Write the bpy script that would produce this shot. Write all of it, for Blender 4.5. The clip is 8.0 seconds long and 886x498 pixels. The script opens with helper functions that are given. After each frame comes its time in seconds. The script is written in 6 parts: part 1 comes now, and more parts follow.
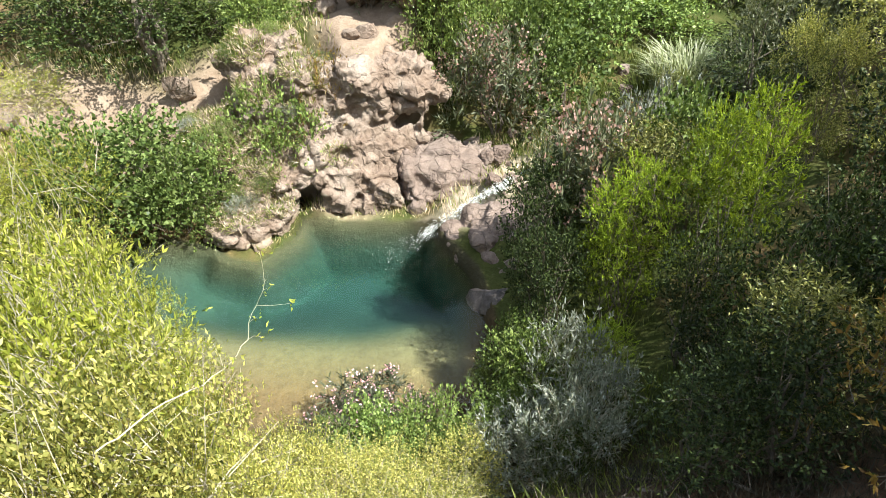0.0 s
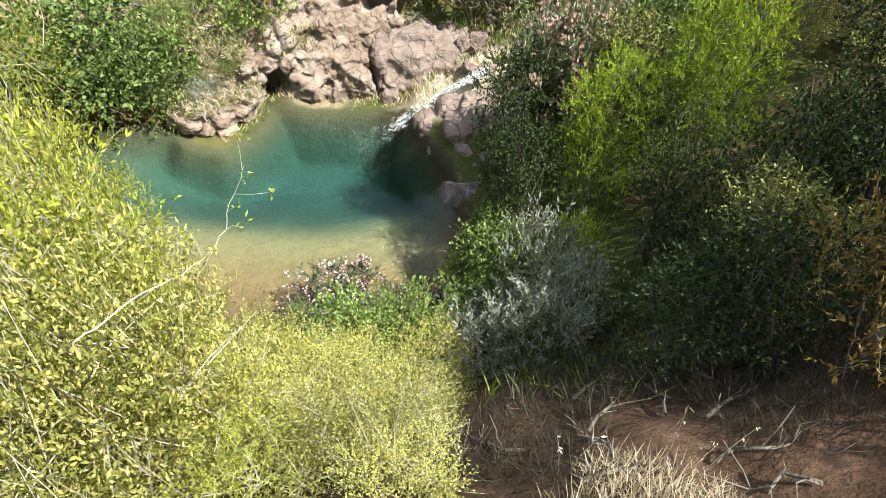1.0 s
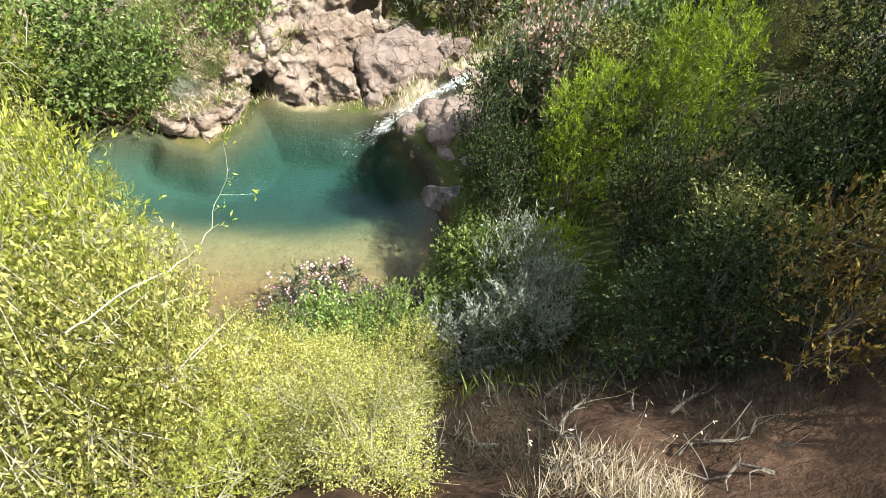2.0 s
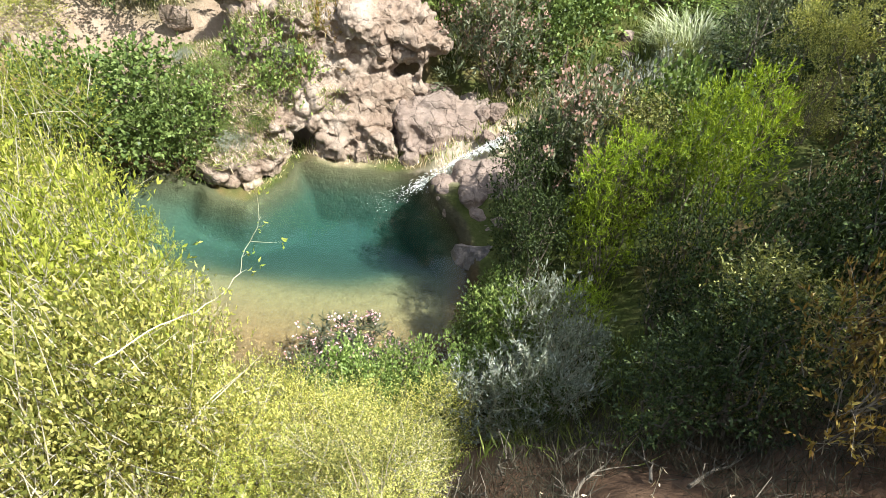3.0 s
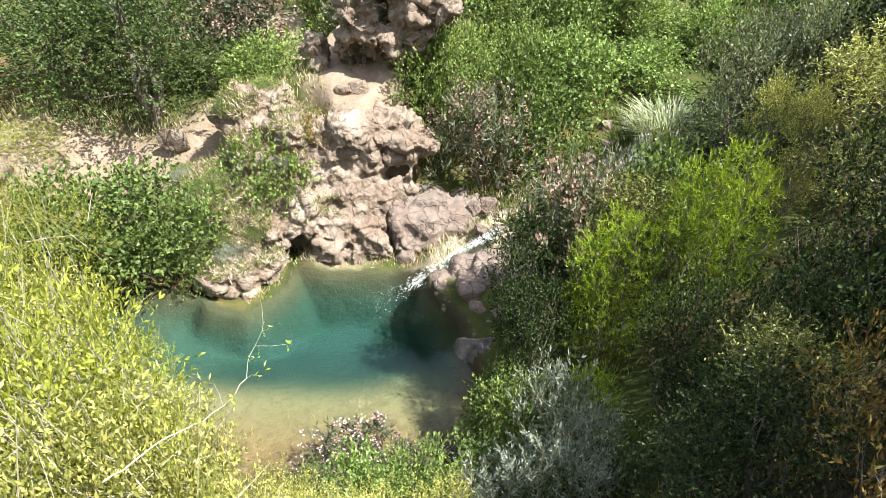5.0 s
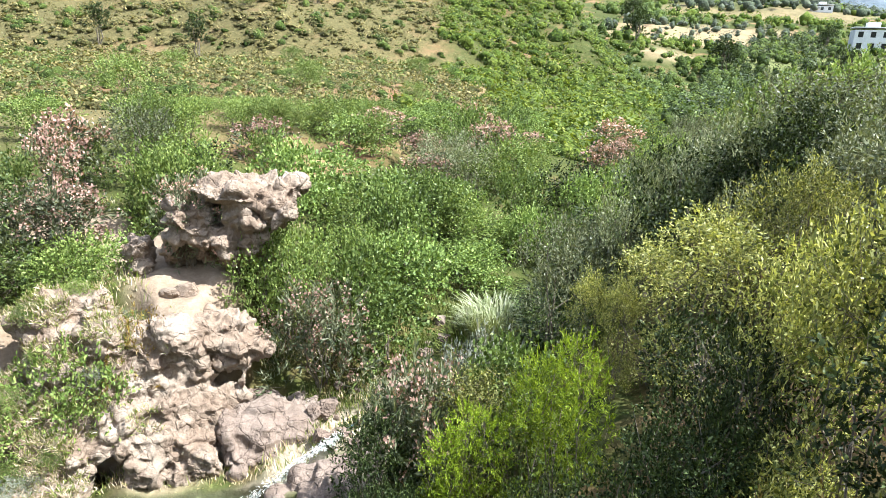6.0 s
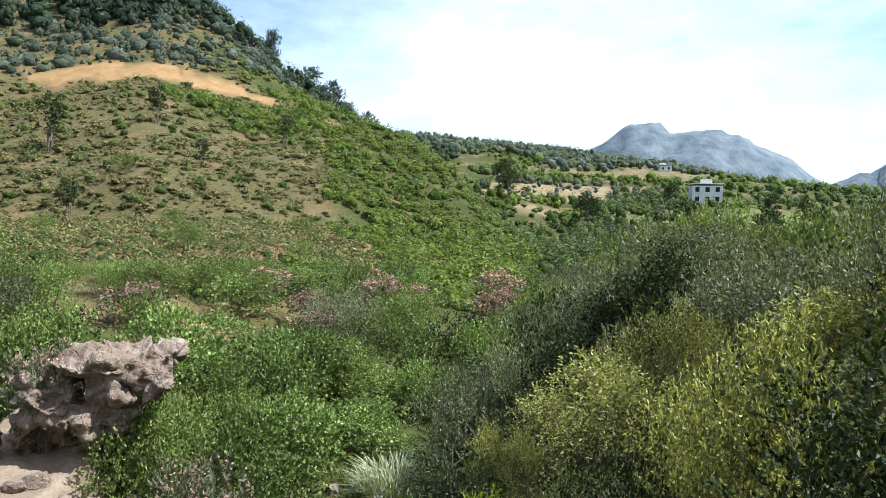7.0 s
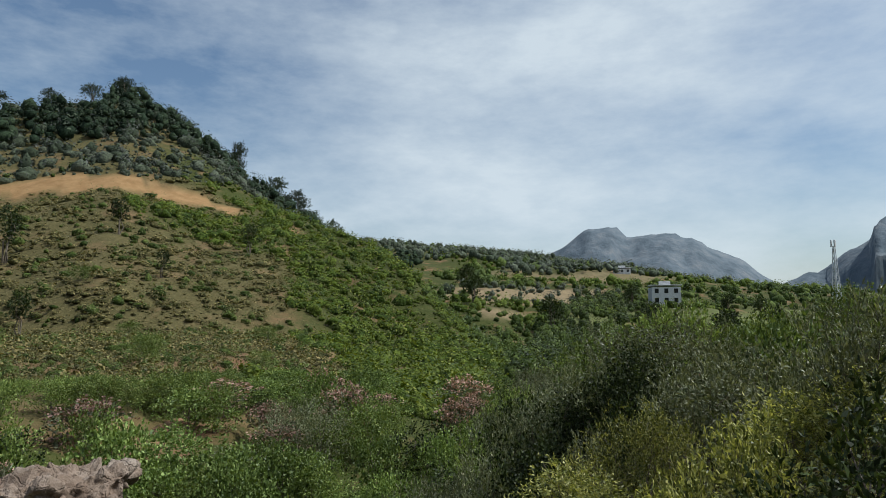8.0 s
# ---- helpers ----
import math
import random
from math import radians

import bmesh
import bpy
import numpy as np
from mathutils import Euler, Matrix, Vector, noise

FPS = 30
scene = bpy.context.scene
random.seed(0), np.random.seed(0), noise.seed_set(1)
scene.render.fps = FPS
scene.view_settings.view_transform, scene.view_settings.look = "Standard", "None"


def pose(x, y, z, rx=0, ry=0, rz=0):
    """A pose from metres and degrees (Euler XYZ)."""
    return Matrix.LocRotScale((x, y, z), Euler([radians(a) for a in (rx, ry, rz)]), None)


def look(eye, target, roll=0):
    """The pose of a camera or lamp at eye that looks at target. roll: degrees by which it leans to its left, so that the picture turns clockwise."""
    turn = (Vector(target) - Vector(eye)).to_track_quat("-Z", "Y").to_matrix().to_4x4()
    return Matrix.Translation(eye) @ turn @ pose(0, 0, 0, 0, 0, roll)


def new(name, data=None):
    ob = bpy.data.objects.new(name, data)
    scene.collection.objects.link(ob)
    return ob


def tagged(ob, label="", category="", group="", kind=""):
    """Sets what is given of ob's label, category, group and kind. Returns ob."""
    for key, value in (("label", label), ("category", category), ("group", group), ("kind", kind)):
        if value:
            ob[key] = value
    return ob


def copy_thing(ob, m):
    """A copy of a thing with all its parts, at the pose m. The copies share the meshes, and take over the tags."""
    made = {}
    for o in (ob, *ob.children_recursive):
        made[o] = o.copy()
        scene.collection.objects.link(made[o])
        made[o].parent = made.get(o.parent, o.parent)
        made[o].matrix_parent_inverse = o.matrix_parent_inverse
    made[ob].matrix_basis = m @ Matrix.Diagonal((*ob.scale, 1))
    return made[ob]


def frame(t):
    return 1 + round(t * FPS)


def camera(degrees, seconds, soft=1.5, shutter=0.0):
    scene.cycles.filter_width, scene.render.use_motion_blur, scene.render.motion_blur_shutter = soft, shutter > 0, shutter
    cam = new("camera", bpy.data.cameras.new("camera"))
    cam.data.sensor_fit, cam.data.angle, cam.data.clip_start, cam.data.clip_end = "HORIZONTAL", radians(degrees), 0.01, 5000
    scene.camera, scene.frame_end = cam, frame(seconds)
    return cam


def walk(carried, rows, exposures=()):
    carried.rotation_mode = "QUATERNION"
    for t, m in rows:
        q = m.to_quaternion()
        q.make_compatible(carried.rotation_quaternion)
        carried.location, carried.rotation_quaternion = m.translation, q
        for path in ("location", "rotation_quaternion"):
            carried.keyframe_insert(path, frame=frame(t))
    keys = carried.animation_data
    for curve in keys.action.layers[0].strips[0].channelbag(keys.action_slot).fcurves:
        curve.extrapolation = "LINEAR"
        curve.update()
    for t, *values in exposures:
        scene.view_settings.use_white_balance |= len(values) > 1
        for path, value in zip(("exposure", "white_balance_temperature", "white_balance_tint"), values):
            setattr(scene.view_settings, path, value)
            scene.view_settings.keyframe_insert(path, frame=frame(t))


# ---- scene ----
cam = camera(69.1, 8.0, soft=0.6)
PATH = [
    (0.0, 0.166, 0.250, 7.622, -38.77, 2.96, 24.43), (0.2, 0.128, 0.266, 7.594, -40.63, 3.18, 24.11),
    (0.3, 0.110, 0.275, 7.581, -43.40, 2.45, 25.01), (0.5, 0.072, 0.291, 7.553, -46.73, 2.13, 25.50),
    (0.7, 0.074, 0.283, 7.559, -47.20, 2.86, 24.66), (1.0, 0.077, 0.272, 7.568, -48.34, 0.27, 23.10),
    (1.2, 0.071, 0.267, 7.564, -48.87, -2.50, 21.64), (2.5, 0.201, 0.157, 7.707, -46.76, -0.21, 24.20),
    (2.7, 0.209, 0.156, 7.705, -45.79, -0.23, 25.17), (3.0, 0.220, 0.155, 7.703, -42.81, -1.10, 26.48),
    (3.5, 0.233, 0.125, 7.732, -40.91, -0.00, 27.97), (3.7, 0.229, 0.126, 7.728, -39.01, 1.33, 29.56),
    (4.0, 0.222, 0.128, 7.723, -36.36, 2.50, 32.70), (4.2, 0.211, 0.147, 7.699, -35.18, 3.76, 35.45),
    (5.3, 0.248, 0.086, 7.729, -31.87, -1.61, 18.79), (5.4, 0.200, 0.085, 7.727, -29.56, -3.31, 17.75),
    (5.5, 0.164, 0.103, 7.737, -27.03, -3.74, 16.60), (5.7, 0.117, 0.135, 7.745, -22.07, -3.61, 14.54),
    (6.0, 0.047, 0.183, 7.757, -17.20, -2.01, 9.32), (6.2, 0.037, 0.196, 7.764, -14.33, -1.77, 7.41),
    (6.5, 0.022, 0.215, 7.774, -12.30, -0.68, 6.14), (6.7, 0.029, 0.225, 7.781, -8.68, -0.77, 3.39),
    (7.0, 0.040, 0.241, 7.792, -3.38, -0.90, -0.81), (7.2, 0.045, 0.251, 7.796, -1.35, -0.89, -2.09),
    (7.5, 0.052, 0.266, 7.803, 3.12, -0.10, -3.71), (7.7, 0.038, 0.224, 7.811, 4.47, 0.19, -4.13),
    (8.0, 0.016, 0.160, 7.824, 6.00, 0.20, -3.93),
]
walk(cam, [(t, pose(x, y, z, 90 + p, r, w)) for t, x, y, z, p, r, w in PATH],
     exposures=[(0.0, 1.57, 6400, 3.0), (4.2, 1.70, 6350, 3.0), (5.5, 1.72, 6250, 3.0), (6.5, 2.04, 5800, 3.0), (7.0, 1.01, 5800, 3.0), (7.5, 0.13, 6050, 3.0), (8.0, -0.07, 6050, 3.0)])

# ---- world and sun ----
SUN_AZ, SUN_EL = 94.0, 56.0          # degrees, clockwise from +y
world = bpy.data.worlds.new("sky")
scene.world = world
world.use_nodes = True
wn, wl = world.node_tree.nodes, world.node_tree.links
wn.clear()
w_out = wn.new("ShaderNodeOutputWorld")
w_bg = wn.new("ShaderNodeBackground")
w_sky = wn.new("ShaderNodeTexSky")
w_sky.sky_type, w_sky.sun_disc = "NISHITA", False
w_sky.sun_elevation, w_sky.sun_rotation = radians(SUN_EL), radians(SUN_AZ)
w_sky.dust_density = 1.5
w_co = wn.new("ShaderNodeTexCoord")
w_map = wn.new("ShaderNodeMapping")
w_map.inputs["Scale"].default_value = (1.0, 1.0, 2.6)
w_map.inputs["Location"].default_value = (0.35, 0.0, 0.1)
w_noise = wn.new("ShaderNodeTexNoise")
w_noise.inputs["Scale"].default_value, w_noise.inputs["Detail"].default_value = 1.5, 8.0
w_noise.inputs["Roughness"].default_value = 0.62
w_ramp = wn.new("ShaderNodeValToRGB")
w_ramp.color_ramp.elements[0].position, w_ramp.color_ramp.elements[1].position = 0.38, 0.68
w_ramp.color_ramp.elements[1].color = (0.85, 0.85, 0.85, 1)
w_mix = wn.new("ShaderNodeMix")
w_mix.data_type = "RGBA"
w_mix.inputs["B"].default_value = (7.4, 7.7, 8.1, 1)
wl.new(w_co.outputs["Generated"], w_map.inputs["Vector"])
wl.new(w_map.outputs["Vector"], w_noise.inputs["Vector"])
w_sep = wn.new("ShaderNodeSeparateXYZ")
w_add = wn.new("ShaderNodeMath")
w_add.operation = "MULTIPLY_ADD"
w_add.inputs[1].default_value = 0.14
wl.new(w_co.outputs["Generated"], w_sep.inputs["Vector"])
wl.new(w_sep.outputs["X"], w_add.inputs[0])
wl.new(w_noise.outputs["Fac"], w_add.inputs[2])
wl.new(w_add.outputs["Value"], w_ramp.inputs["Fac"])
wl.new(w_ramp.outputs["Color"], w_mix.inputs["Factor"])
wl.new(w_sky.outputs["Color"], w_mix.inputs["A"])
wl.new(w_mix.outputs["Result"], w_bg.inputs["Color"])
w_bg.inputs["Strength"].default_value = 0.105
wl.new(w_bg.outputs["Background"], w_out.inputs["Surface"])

sun = new("sun", bpy.data.lights.new("sun", "SUN"))
sun.data.energy, sun.data.angle, sun.data.color = 4.7, radians(0.5), (1.0, 0.97, 0.92)
sa, se = radians(SUN_AZ), radians(SUN_EL)
sun.matrix_world = look((0, 0, 60), (-math.sin(sa) * math.cos(se), -math.cos(sa) * math.cos(se), 60 - math.sin(se)))

# ---- materials ----


def node_material(name):
    m = bpy.data.materials.new(name)
    m.use_nodes = True
    n, l = m.node_tree.nodes, m.node_tree.links
    n.clear()
    out = n.new("ShaderNodeOutputMaterial")
    return m, n, l, out


def ramp(n, l, source, stops):
    r = n.new("ShaderNodeValToRGB")
    e = r.color_ramp.elements
    while len(e) < len(stops):
        e.new(0.5)
    for el, (p, c) in zip(e, stops):
        el.position, el.color = p, (*c, 1)
    l.new(source, r.inputs["Fac"])
    return r.outputs["Color"]


def noise_tex(n, l, vec, scale, detail=4, rough=0.6):
    t = n.new("ShaderNodeTexNoise")
    t.inputs["Scale"].default_value, t.inputs["Detail"].default_value = scale, detail
    t.inputs["Roughness"].default_value = rough
    l.new(vec, t.inputs["Vector"])
    return t.outputs["Fac"]


def mixed(n, l, fac, a, b, blend="MIX"):
    m = n.new("ShaderNodeMix")
    m.data_type, m.blend_type = "RGBA", blend
    for key, v in (("Factor", fac), ("A", a), ("B", b)):
        if isinstance(v, (int, float)):
            m.inputs[key].default_value = v
        elif isinstance(v, tuple):
            m.inputs[key].default_value = (*v, 1)
        else:
            l.new(v, m.inputs[key])
    return m.outputs["Result"]


def bump(n, l, height, strength, dist, below=None):
    b = n.new("ShaderNodeBump")
    b.inputs["Strength"].default_value, b.inputs["Distance"].default_value = strength, dist
    l.new(height, b.inputs["Height"])
    if below is not None:
        l.new(below, b.inputs["Normal"])
    return b.outputs["Normal"]


def leaf_material(name, dark, mid, light, gloss=0.45, through_light=0.26):
    """Leaves: a colour for each leaf, a shade for each plant, light through the blade."""
    m, n, l, out = node_material(name)
    # blue raised in the greens, a slight haze put into the leaf colour
    dark, mid, light = ((q[0] * 1.04, q[1], q[2] * (1.3 if q[1] > q[0] * 0.8 else 1.0)) for q in (dark, mid, light))
    geo, info = n.new("ShaderNodeNewGeometry"), n.new("ShaderNodeObjectInfo")
    c = ramp(n, l, geo.outputs["Random Per Island"], [(0.0, dark), (0.5, mid), (0.85, light), (1.0, tuple(min(1, v * 1.15) for v in light))])
    hsv = n.new("ShaderNodeHueSaturation")
    vary = n.new("ShaderNodeMapRange")
    vary.inputs["To Min"].default_value, vary.inputs["To Max"].default_value = 0.58, 1.28
    l.new(info.outputs["Random"], vary.inputs["Value"])
    l.new(vary.outputs["Result"], hsv.inputs["Value"])
    l.new(c, hsv.inputs["Color"])
    p = n.new("ShaderNodeBsdfPrincipled")
    p.inputs["Roughness"].default_value = gloss
    p.inputs["Specular IOR Level"].default_value = 0.22
    l.new(hsv.outputs["Color"], p.inputs["Base Color"])
    tr = n.new("ShaderNodeBsdfTranslucent")
    warm = mixed(n, l, 1.0, hsv.outputs["Color"], (1.25, 1.2, 0.5), "MULTIPLY")
    l.new(warm, tr.inputs["Color"])
    mx = n.new("ShaderNodeMixShader")
    mx.inputs["Fac"].default_value = through_light
    l.new(p.outputs["BSDF"], mx.inputs[1])
    l.new(tr.outputs["BSDF"], mx.inputs[2])
    l.new(mx.outputs["Shader"], out.inputs["Surface"])
    return m


def rough_material(name, stops, scale=3.0, relief=0.5, roughness=0.9, fine=22.0, cracks=0.0):
    m, n, l, out = node_material(name)
    co = n.new("ShaderNodeNewGeometry").outputs["Position"]
    big, small = noise_tex(n, l, co, scale, 6, 0.65), noise_tex(n, l, co, fine, 5, 0.7)
    c = ramp(n, l, big, stops)
    c = mixed(n, l, 0.5, c, ramp(n, l, small, [(0.3, (0.42, 0.40, 0.38)), (0.62, (1.0, 1.0, 1.0))]), "MULTIPLY")
    p = n.new("ShaderNodeBsdfPrincipled")
    p.inputs["Roughness"].default_value = roughness
    p.inputs["Specular IOR Level"].default_value = 0.2
    nm = bump(n, l, small, relief, 0.03, bump(n, l, big, relief, 0.12))
    if cracks:
        wob = n.new("ShaderNodeVectorMath")
        wob.operation = "ADD"
        wn3 = n.new("ShaderNodeTexNoise")
        wn3.inputs["Scale"].default_value, wn3.inputs["Detail"].default_value = 1.3, 5.0
        l.new(co, wn3.inputs["Vector"])
        l.new(co, wob.inputs[0])
        l.new(wn3.outputs["Color"], wob.inputs[1])
        v = n.new("ShaderNodeTexVoronoi")
        v.feature = "DISTANCE_TO_EDGE"
        v.inputs["Scale"].default_value = 2.6
        l.new(wob.outputs["Vector"], v.inputs["Vector"])
        edge = ramp(n, l, v.outputs["Distance"], [(0.0, (0.3, 0.27, 0.25)), (0.05, (1, 1, 1))])
        c = mixed(n, l, cracks, c, edge, "MULTIPLY")
        stain = ramp(n, l, noise_tex(n, l, co, 0.9, 5, 0.7), [(0.40, (1, 1, 1)), (0.56, (0.62, 0.50, 0.43)), (0.70, (0.5, 0.46, 0.42))])
        c = mixed(n, l, 0.5, c, stain, "MULTIPLY")
        nm = bump(n, l, edge, 0.6, 0.06, nm)
    l.new(c, p.inputs["Base Color"])
    l.new(nm, p.inputs["Normal"])
    l.new(p.outputs["BSDF"], out.inputs["Surface"])
    return m


ROCK = rough_material("pale_limestone", [(0.25, (0.17, 0.125, 0.095)), (0.45, (0.28, 0.215, 0.17)), (0.6, (0.35, 0.285, 0.235)), (0.8, (0.39, 0.345, 0.30))], 1.6, 0.9, 0.9, 22.0, 0.06)
ROCK_PINK = rough_material("water_worn_rock", [(0.25, (0.13, 0.095, 0.078)), (0.45, (0.225, 0.172, 0.145)), (0.62, (0.285, 0.23, 0.2)), (0.8, (0.33, 0.285, 0.255))], 1.8, 0.9, 0.75, 18.0, 0.35)
# rock beside the fall with its shade put into the base colour
ROCK_DARK = rough_material("rock_painted_shaded", [(0.3, (0.07, 0.06, 0.055)), (0.6, (0.16, 0.13, 0.12)), (0.8, (0.24, 0.2, 0.18))], 2.5, 0.6, 0.55)
BARK = rough_material("grey_bark", [(0.3, (0.10, 0.08, 0.06)), (0.7, (0.24, 0.20, 0.16))], 9.0, 0.5)
BARK_PALE = rough_material("pale_twig_bark", [(0.3, (0.30, 0.26, 0.17)), (0.7, (0.52, 0.47, 0.36))], 12.0, 0.3)
STRAW = leaf_material("dry_straw", (0.30, 0.24, 0.12), (0.45, 0.37, 0.2), (0.58, 0.5, 0.3), 0.7, 0.2)

LEAF_LIME = leaf_material("yellow_green_leaves", (0.144, 0.178, 0.023), (0.299, 0.345, 0.0391), (0.506, 0.523, 0.0862), 0.45, 0.42)
LEAF_YELLOW = leaf_material("yellowing_oval_leaves", (0.118, 0.142, 0.0307), (0.33, 0.348, 0.0649), (0.614, 0.572, 0.153), 0.4, 0.4)
LEAF_SPRAY = leaf_material("olive_yellow_leaves", (0.07, 0.09, 0.02), (0.215, 0.235, 0.056), (0.43, 0.43, 0.13), 0.38, 0.4)
LEAF_FIG = leaf_material("broad_green_leaves", (0.066, 0.108, 0.0216), (0.138, 0.204, 0.0408), (0.24, 0.318, 0.078))
LEAF_MID = leaf_material("mid_green_leaves", (0.0625, 0.0975, 0.0187), (0.125, 0.181, 0.0338), (0.225, 0.281, 0.0688))
LEAF_TREE = leaf_material("deep_green_leaves", (0.022, 0.04, 0.008), (0.055, 0.085, 0.018), (0.11, 0.145, 0.036), 0.45, 0.28)
# dark green leaves, with the shade of bank and gully also in their colour
LEAF_DARK = leaf_material("dark_shaded_leaves", (0.0123, 0.0205, 0.00492), (0.0295, 0.0459, 0.0107), (0.0656, 0.0902, 0.0213), 0.55, 0.2)
LEAF_OLIVE = leaf_material("olive_leaves", (0.0612, 0.0765, 0.0286), (0.128, 0.148, 0.0612), (0.235, 0.25, 0.128), 0.4, 0.25)
LEAF_GREY = leaf_material("silvery_leaves", (0.12, 0.14, 0.08), (0.20, 0.23, 0.14), (0.32, 0.34, 0.24))
LEAF_BROOM = leaf_material("broom_green", (0.11, 0.17, 0.01), (0.21, 0.30, 0.02), (0.33, 0.42, 0.04), 0.5, 0.45)
LEAF_OLEANDER = leaf_material("oleander_leaves", (0.06, 0.075, 0.03), (0.10, 0.12, 0.055), (0.17, 0.18, 0.09), 0.45, 0.25)
LEAF_BROWN = leaf_material("browning_leaves", (0.16, 0.09, 0.03), (0.30, 0.20, 0.05), (0.42, 0.34, 0.08))
LEAF_REED = leaf_material("pale_reed_leaves", (0.13, 0.16, 0.055), (0.22, 0.25, 0.10), (0.33, 0.35, 0.19))
PETAL = leaf_material("pink_petals", (0.42, 0.20, 0.27), (0.58, 0.33, 0.40), (0.72, 0.52, 0.56), 0.6, 0.3)
PETAL_DULL = leaf_material("fading_pink_petals", (0.22, 0.14, 0.11), (0.33, 0.21, 0.17), (0.44, 0.29, 0.25), 0.7, 0.2)

# ---- ground ----


def vnoise(x, y, seed=0):
    """Smooth value noise in -1..1 on numpy arrays."""
    xi, yi = np.floor(x), np.floor(y)
    fx, fy = x - xi, y - yi
    fx, fy = fx * fx * (3 - 2 * fx), fy * fy * (3 - 2 * fy)

    def h(a, b):
        v = np.sin(a * 127.1 + b * 311.7 + seed * 74.7) * 43758.5453
        return (v - np.floor(v)) * 2 - 1
    return (h(xi, yi) * (1 - fx) + h(xi + 1, yi) * fx) * (1 - fy) + (h(xi, yi + 1) * (1 - fx) + h(xi + 1, yi + 1) * fx) * fy


def fbm(x, y, octaves=4, seed=0):
    return sum(vnoise(x * 2 ** k, y * 2 ** k, seed + k) * 0.5 ** k for k in range(octaves))


def sstep(a, b, x):
    u = np.clip((x - a) / (b - a), 0, 1)
    return u * u * (3 - 2 * u)


def near_line(x, y, pts):
    """Distance to a polyline, the line's height at the nearest point, and the side (positive: to the left of its way)."""
    best = np.full(x.shape, 1e9)
    zz, side = np.zeros(x.shape), np.zeros(x.shape)
    for (x0, y0, z0), (x1, y1, z1) in zip(pts, pts[1:]):
        dx, dy = x1 - x0, y1 - y0
        u = np.clip(((x - x0) * dx + (y - y0) * dy) / (dx * dx + dy * dy), 0, 1)
        d = np.hypot(x - x0 - u * dx, y - y0 - u * dy)
        s = dx * (y - y0) - dy * (x - x0)
        hit = d < best
        best, zz, side = np.where(hit, d, best), np.where(hit, z0 + u * (z1 - z0), zz), np.where(hit, np.sign(s), side)
    return best, zz, side


STREAM = [(-60, -30, -0.3), (-24, -4, -0.15), (-14, 3.2, 0.0), (-9.0, 5.4, 0.0), (-5.6, 6.6, 0.0), (-4.6, 9.0, 0.0), (-3.9, 9.8, 0.4),
          (-3.35, 10.5, 0.62), (-2.9, 12.0, 0.85), (-1.0, 13.6, 1.15), (0.3, 15.5, 1.4), (2.0, 20, 1.6), (5, 32, 1.8), (10, 60, 1.9),
          (25, 120, 2.2), (60, 210, 3.0), (150, 420, 8), (420, 900, 25), (800, 1500, 45), (1400, 2100, 70)]
POOL = [(-10.48, 6.15), (-10.32, 6.64), (-9.83, 6.99), (-8.45, 7.43), (-8.05, 7.16), (-7.39, 7.26), (-7.13, 8.16), (-7.31, 8.67), (-6.48, 8.91), (-5.18, 9.40), (-4.51, 9.37),
        (-3.90, 8.77), (-3.19, 8.23), (-2.66, 7.52), (-2.18, 6.62), (-1.88, 5.68), (-2.36, 5.07), (-3.86, 4.34), (-4.24, 3.48), (-4.74, 3.10), (-5.66, 2.90),
        (-7.14, 3.37), (-8.68, 3.95), (-10.27, 4.44)]
HILL_LEFT = [(-700, 60, 92), (-250, 150, 81), (-121, 198, 71), (-89, 211, 78), (-62, 245, 58), (-30, 306, 33), (10, 400, 8)]
HILL_MID = [(-300, 430, 85), (-25, 516, 66), (37, 555, 68), (144, 632, 60), (330, 760, 40)]
KNOLL = [(85, 262, 13), (150, 320, 22), (230, 400, 27)]
MOUNTAIN = [(470, 2560, 205), (533, 2535, 235), (650, 2490, 295), (735, 2465, 345), (850, 2437, 352), (880, 2420, 318), (1007, 2377, 324), (1130, 2330, 285),
            (1240, 2276, 215), (1343, 2224, 118)]
HILL_RIGHT = [(700, 1450, 50), (840, 1400, 78), (945, 1390, 130), (1040, 1340, 190), (1065, 1312, 235), (1300, 1100, 300), (1700, 700, 330)]
HILL_BACK = [(-300, -120, 60), (0, -85, 45), (300, -60, 60)]


def flank_edge(y):
    """How far to the right the near hillside reaches at this depth of the valley."""
    return np.interp(y, [40, 58, 85, 120, 150, 189, 260, 330], [16, 13, 8, 0, -7, -18, -32, -30])


def samples(pts, step):
    out = []
    for (x0, y0, z0), (x1, y1, z1) in zip(pts, pts[1:]):
        n = max(int(math.hypot(x1 - x0, y1 - y0) / step(math.hypot(x0, y0))), 1)
        out += [(x0 + (x1 - x0) * k / n, y0 + (y1 - y0) * k / n, z0 + (z1 - z0) * k / n) for k in range(n)]
    out = np.array(out + [pts[-1]])
    for _ in range(2):
        out[1:-1] = (out[:-2] + 2 * out[1:-1] + out[2:]) / 4
    return out


CREEK = samples(STREAM, lambda r: 0.6 + r * 0.06)
CREEK_WAY = np.gradient(CREEK[:, :2], axis=0)


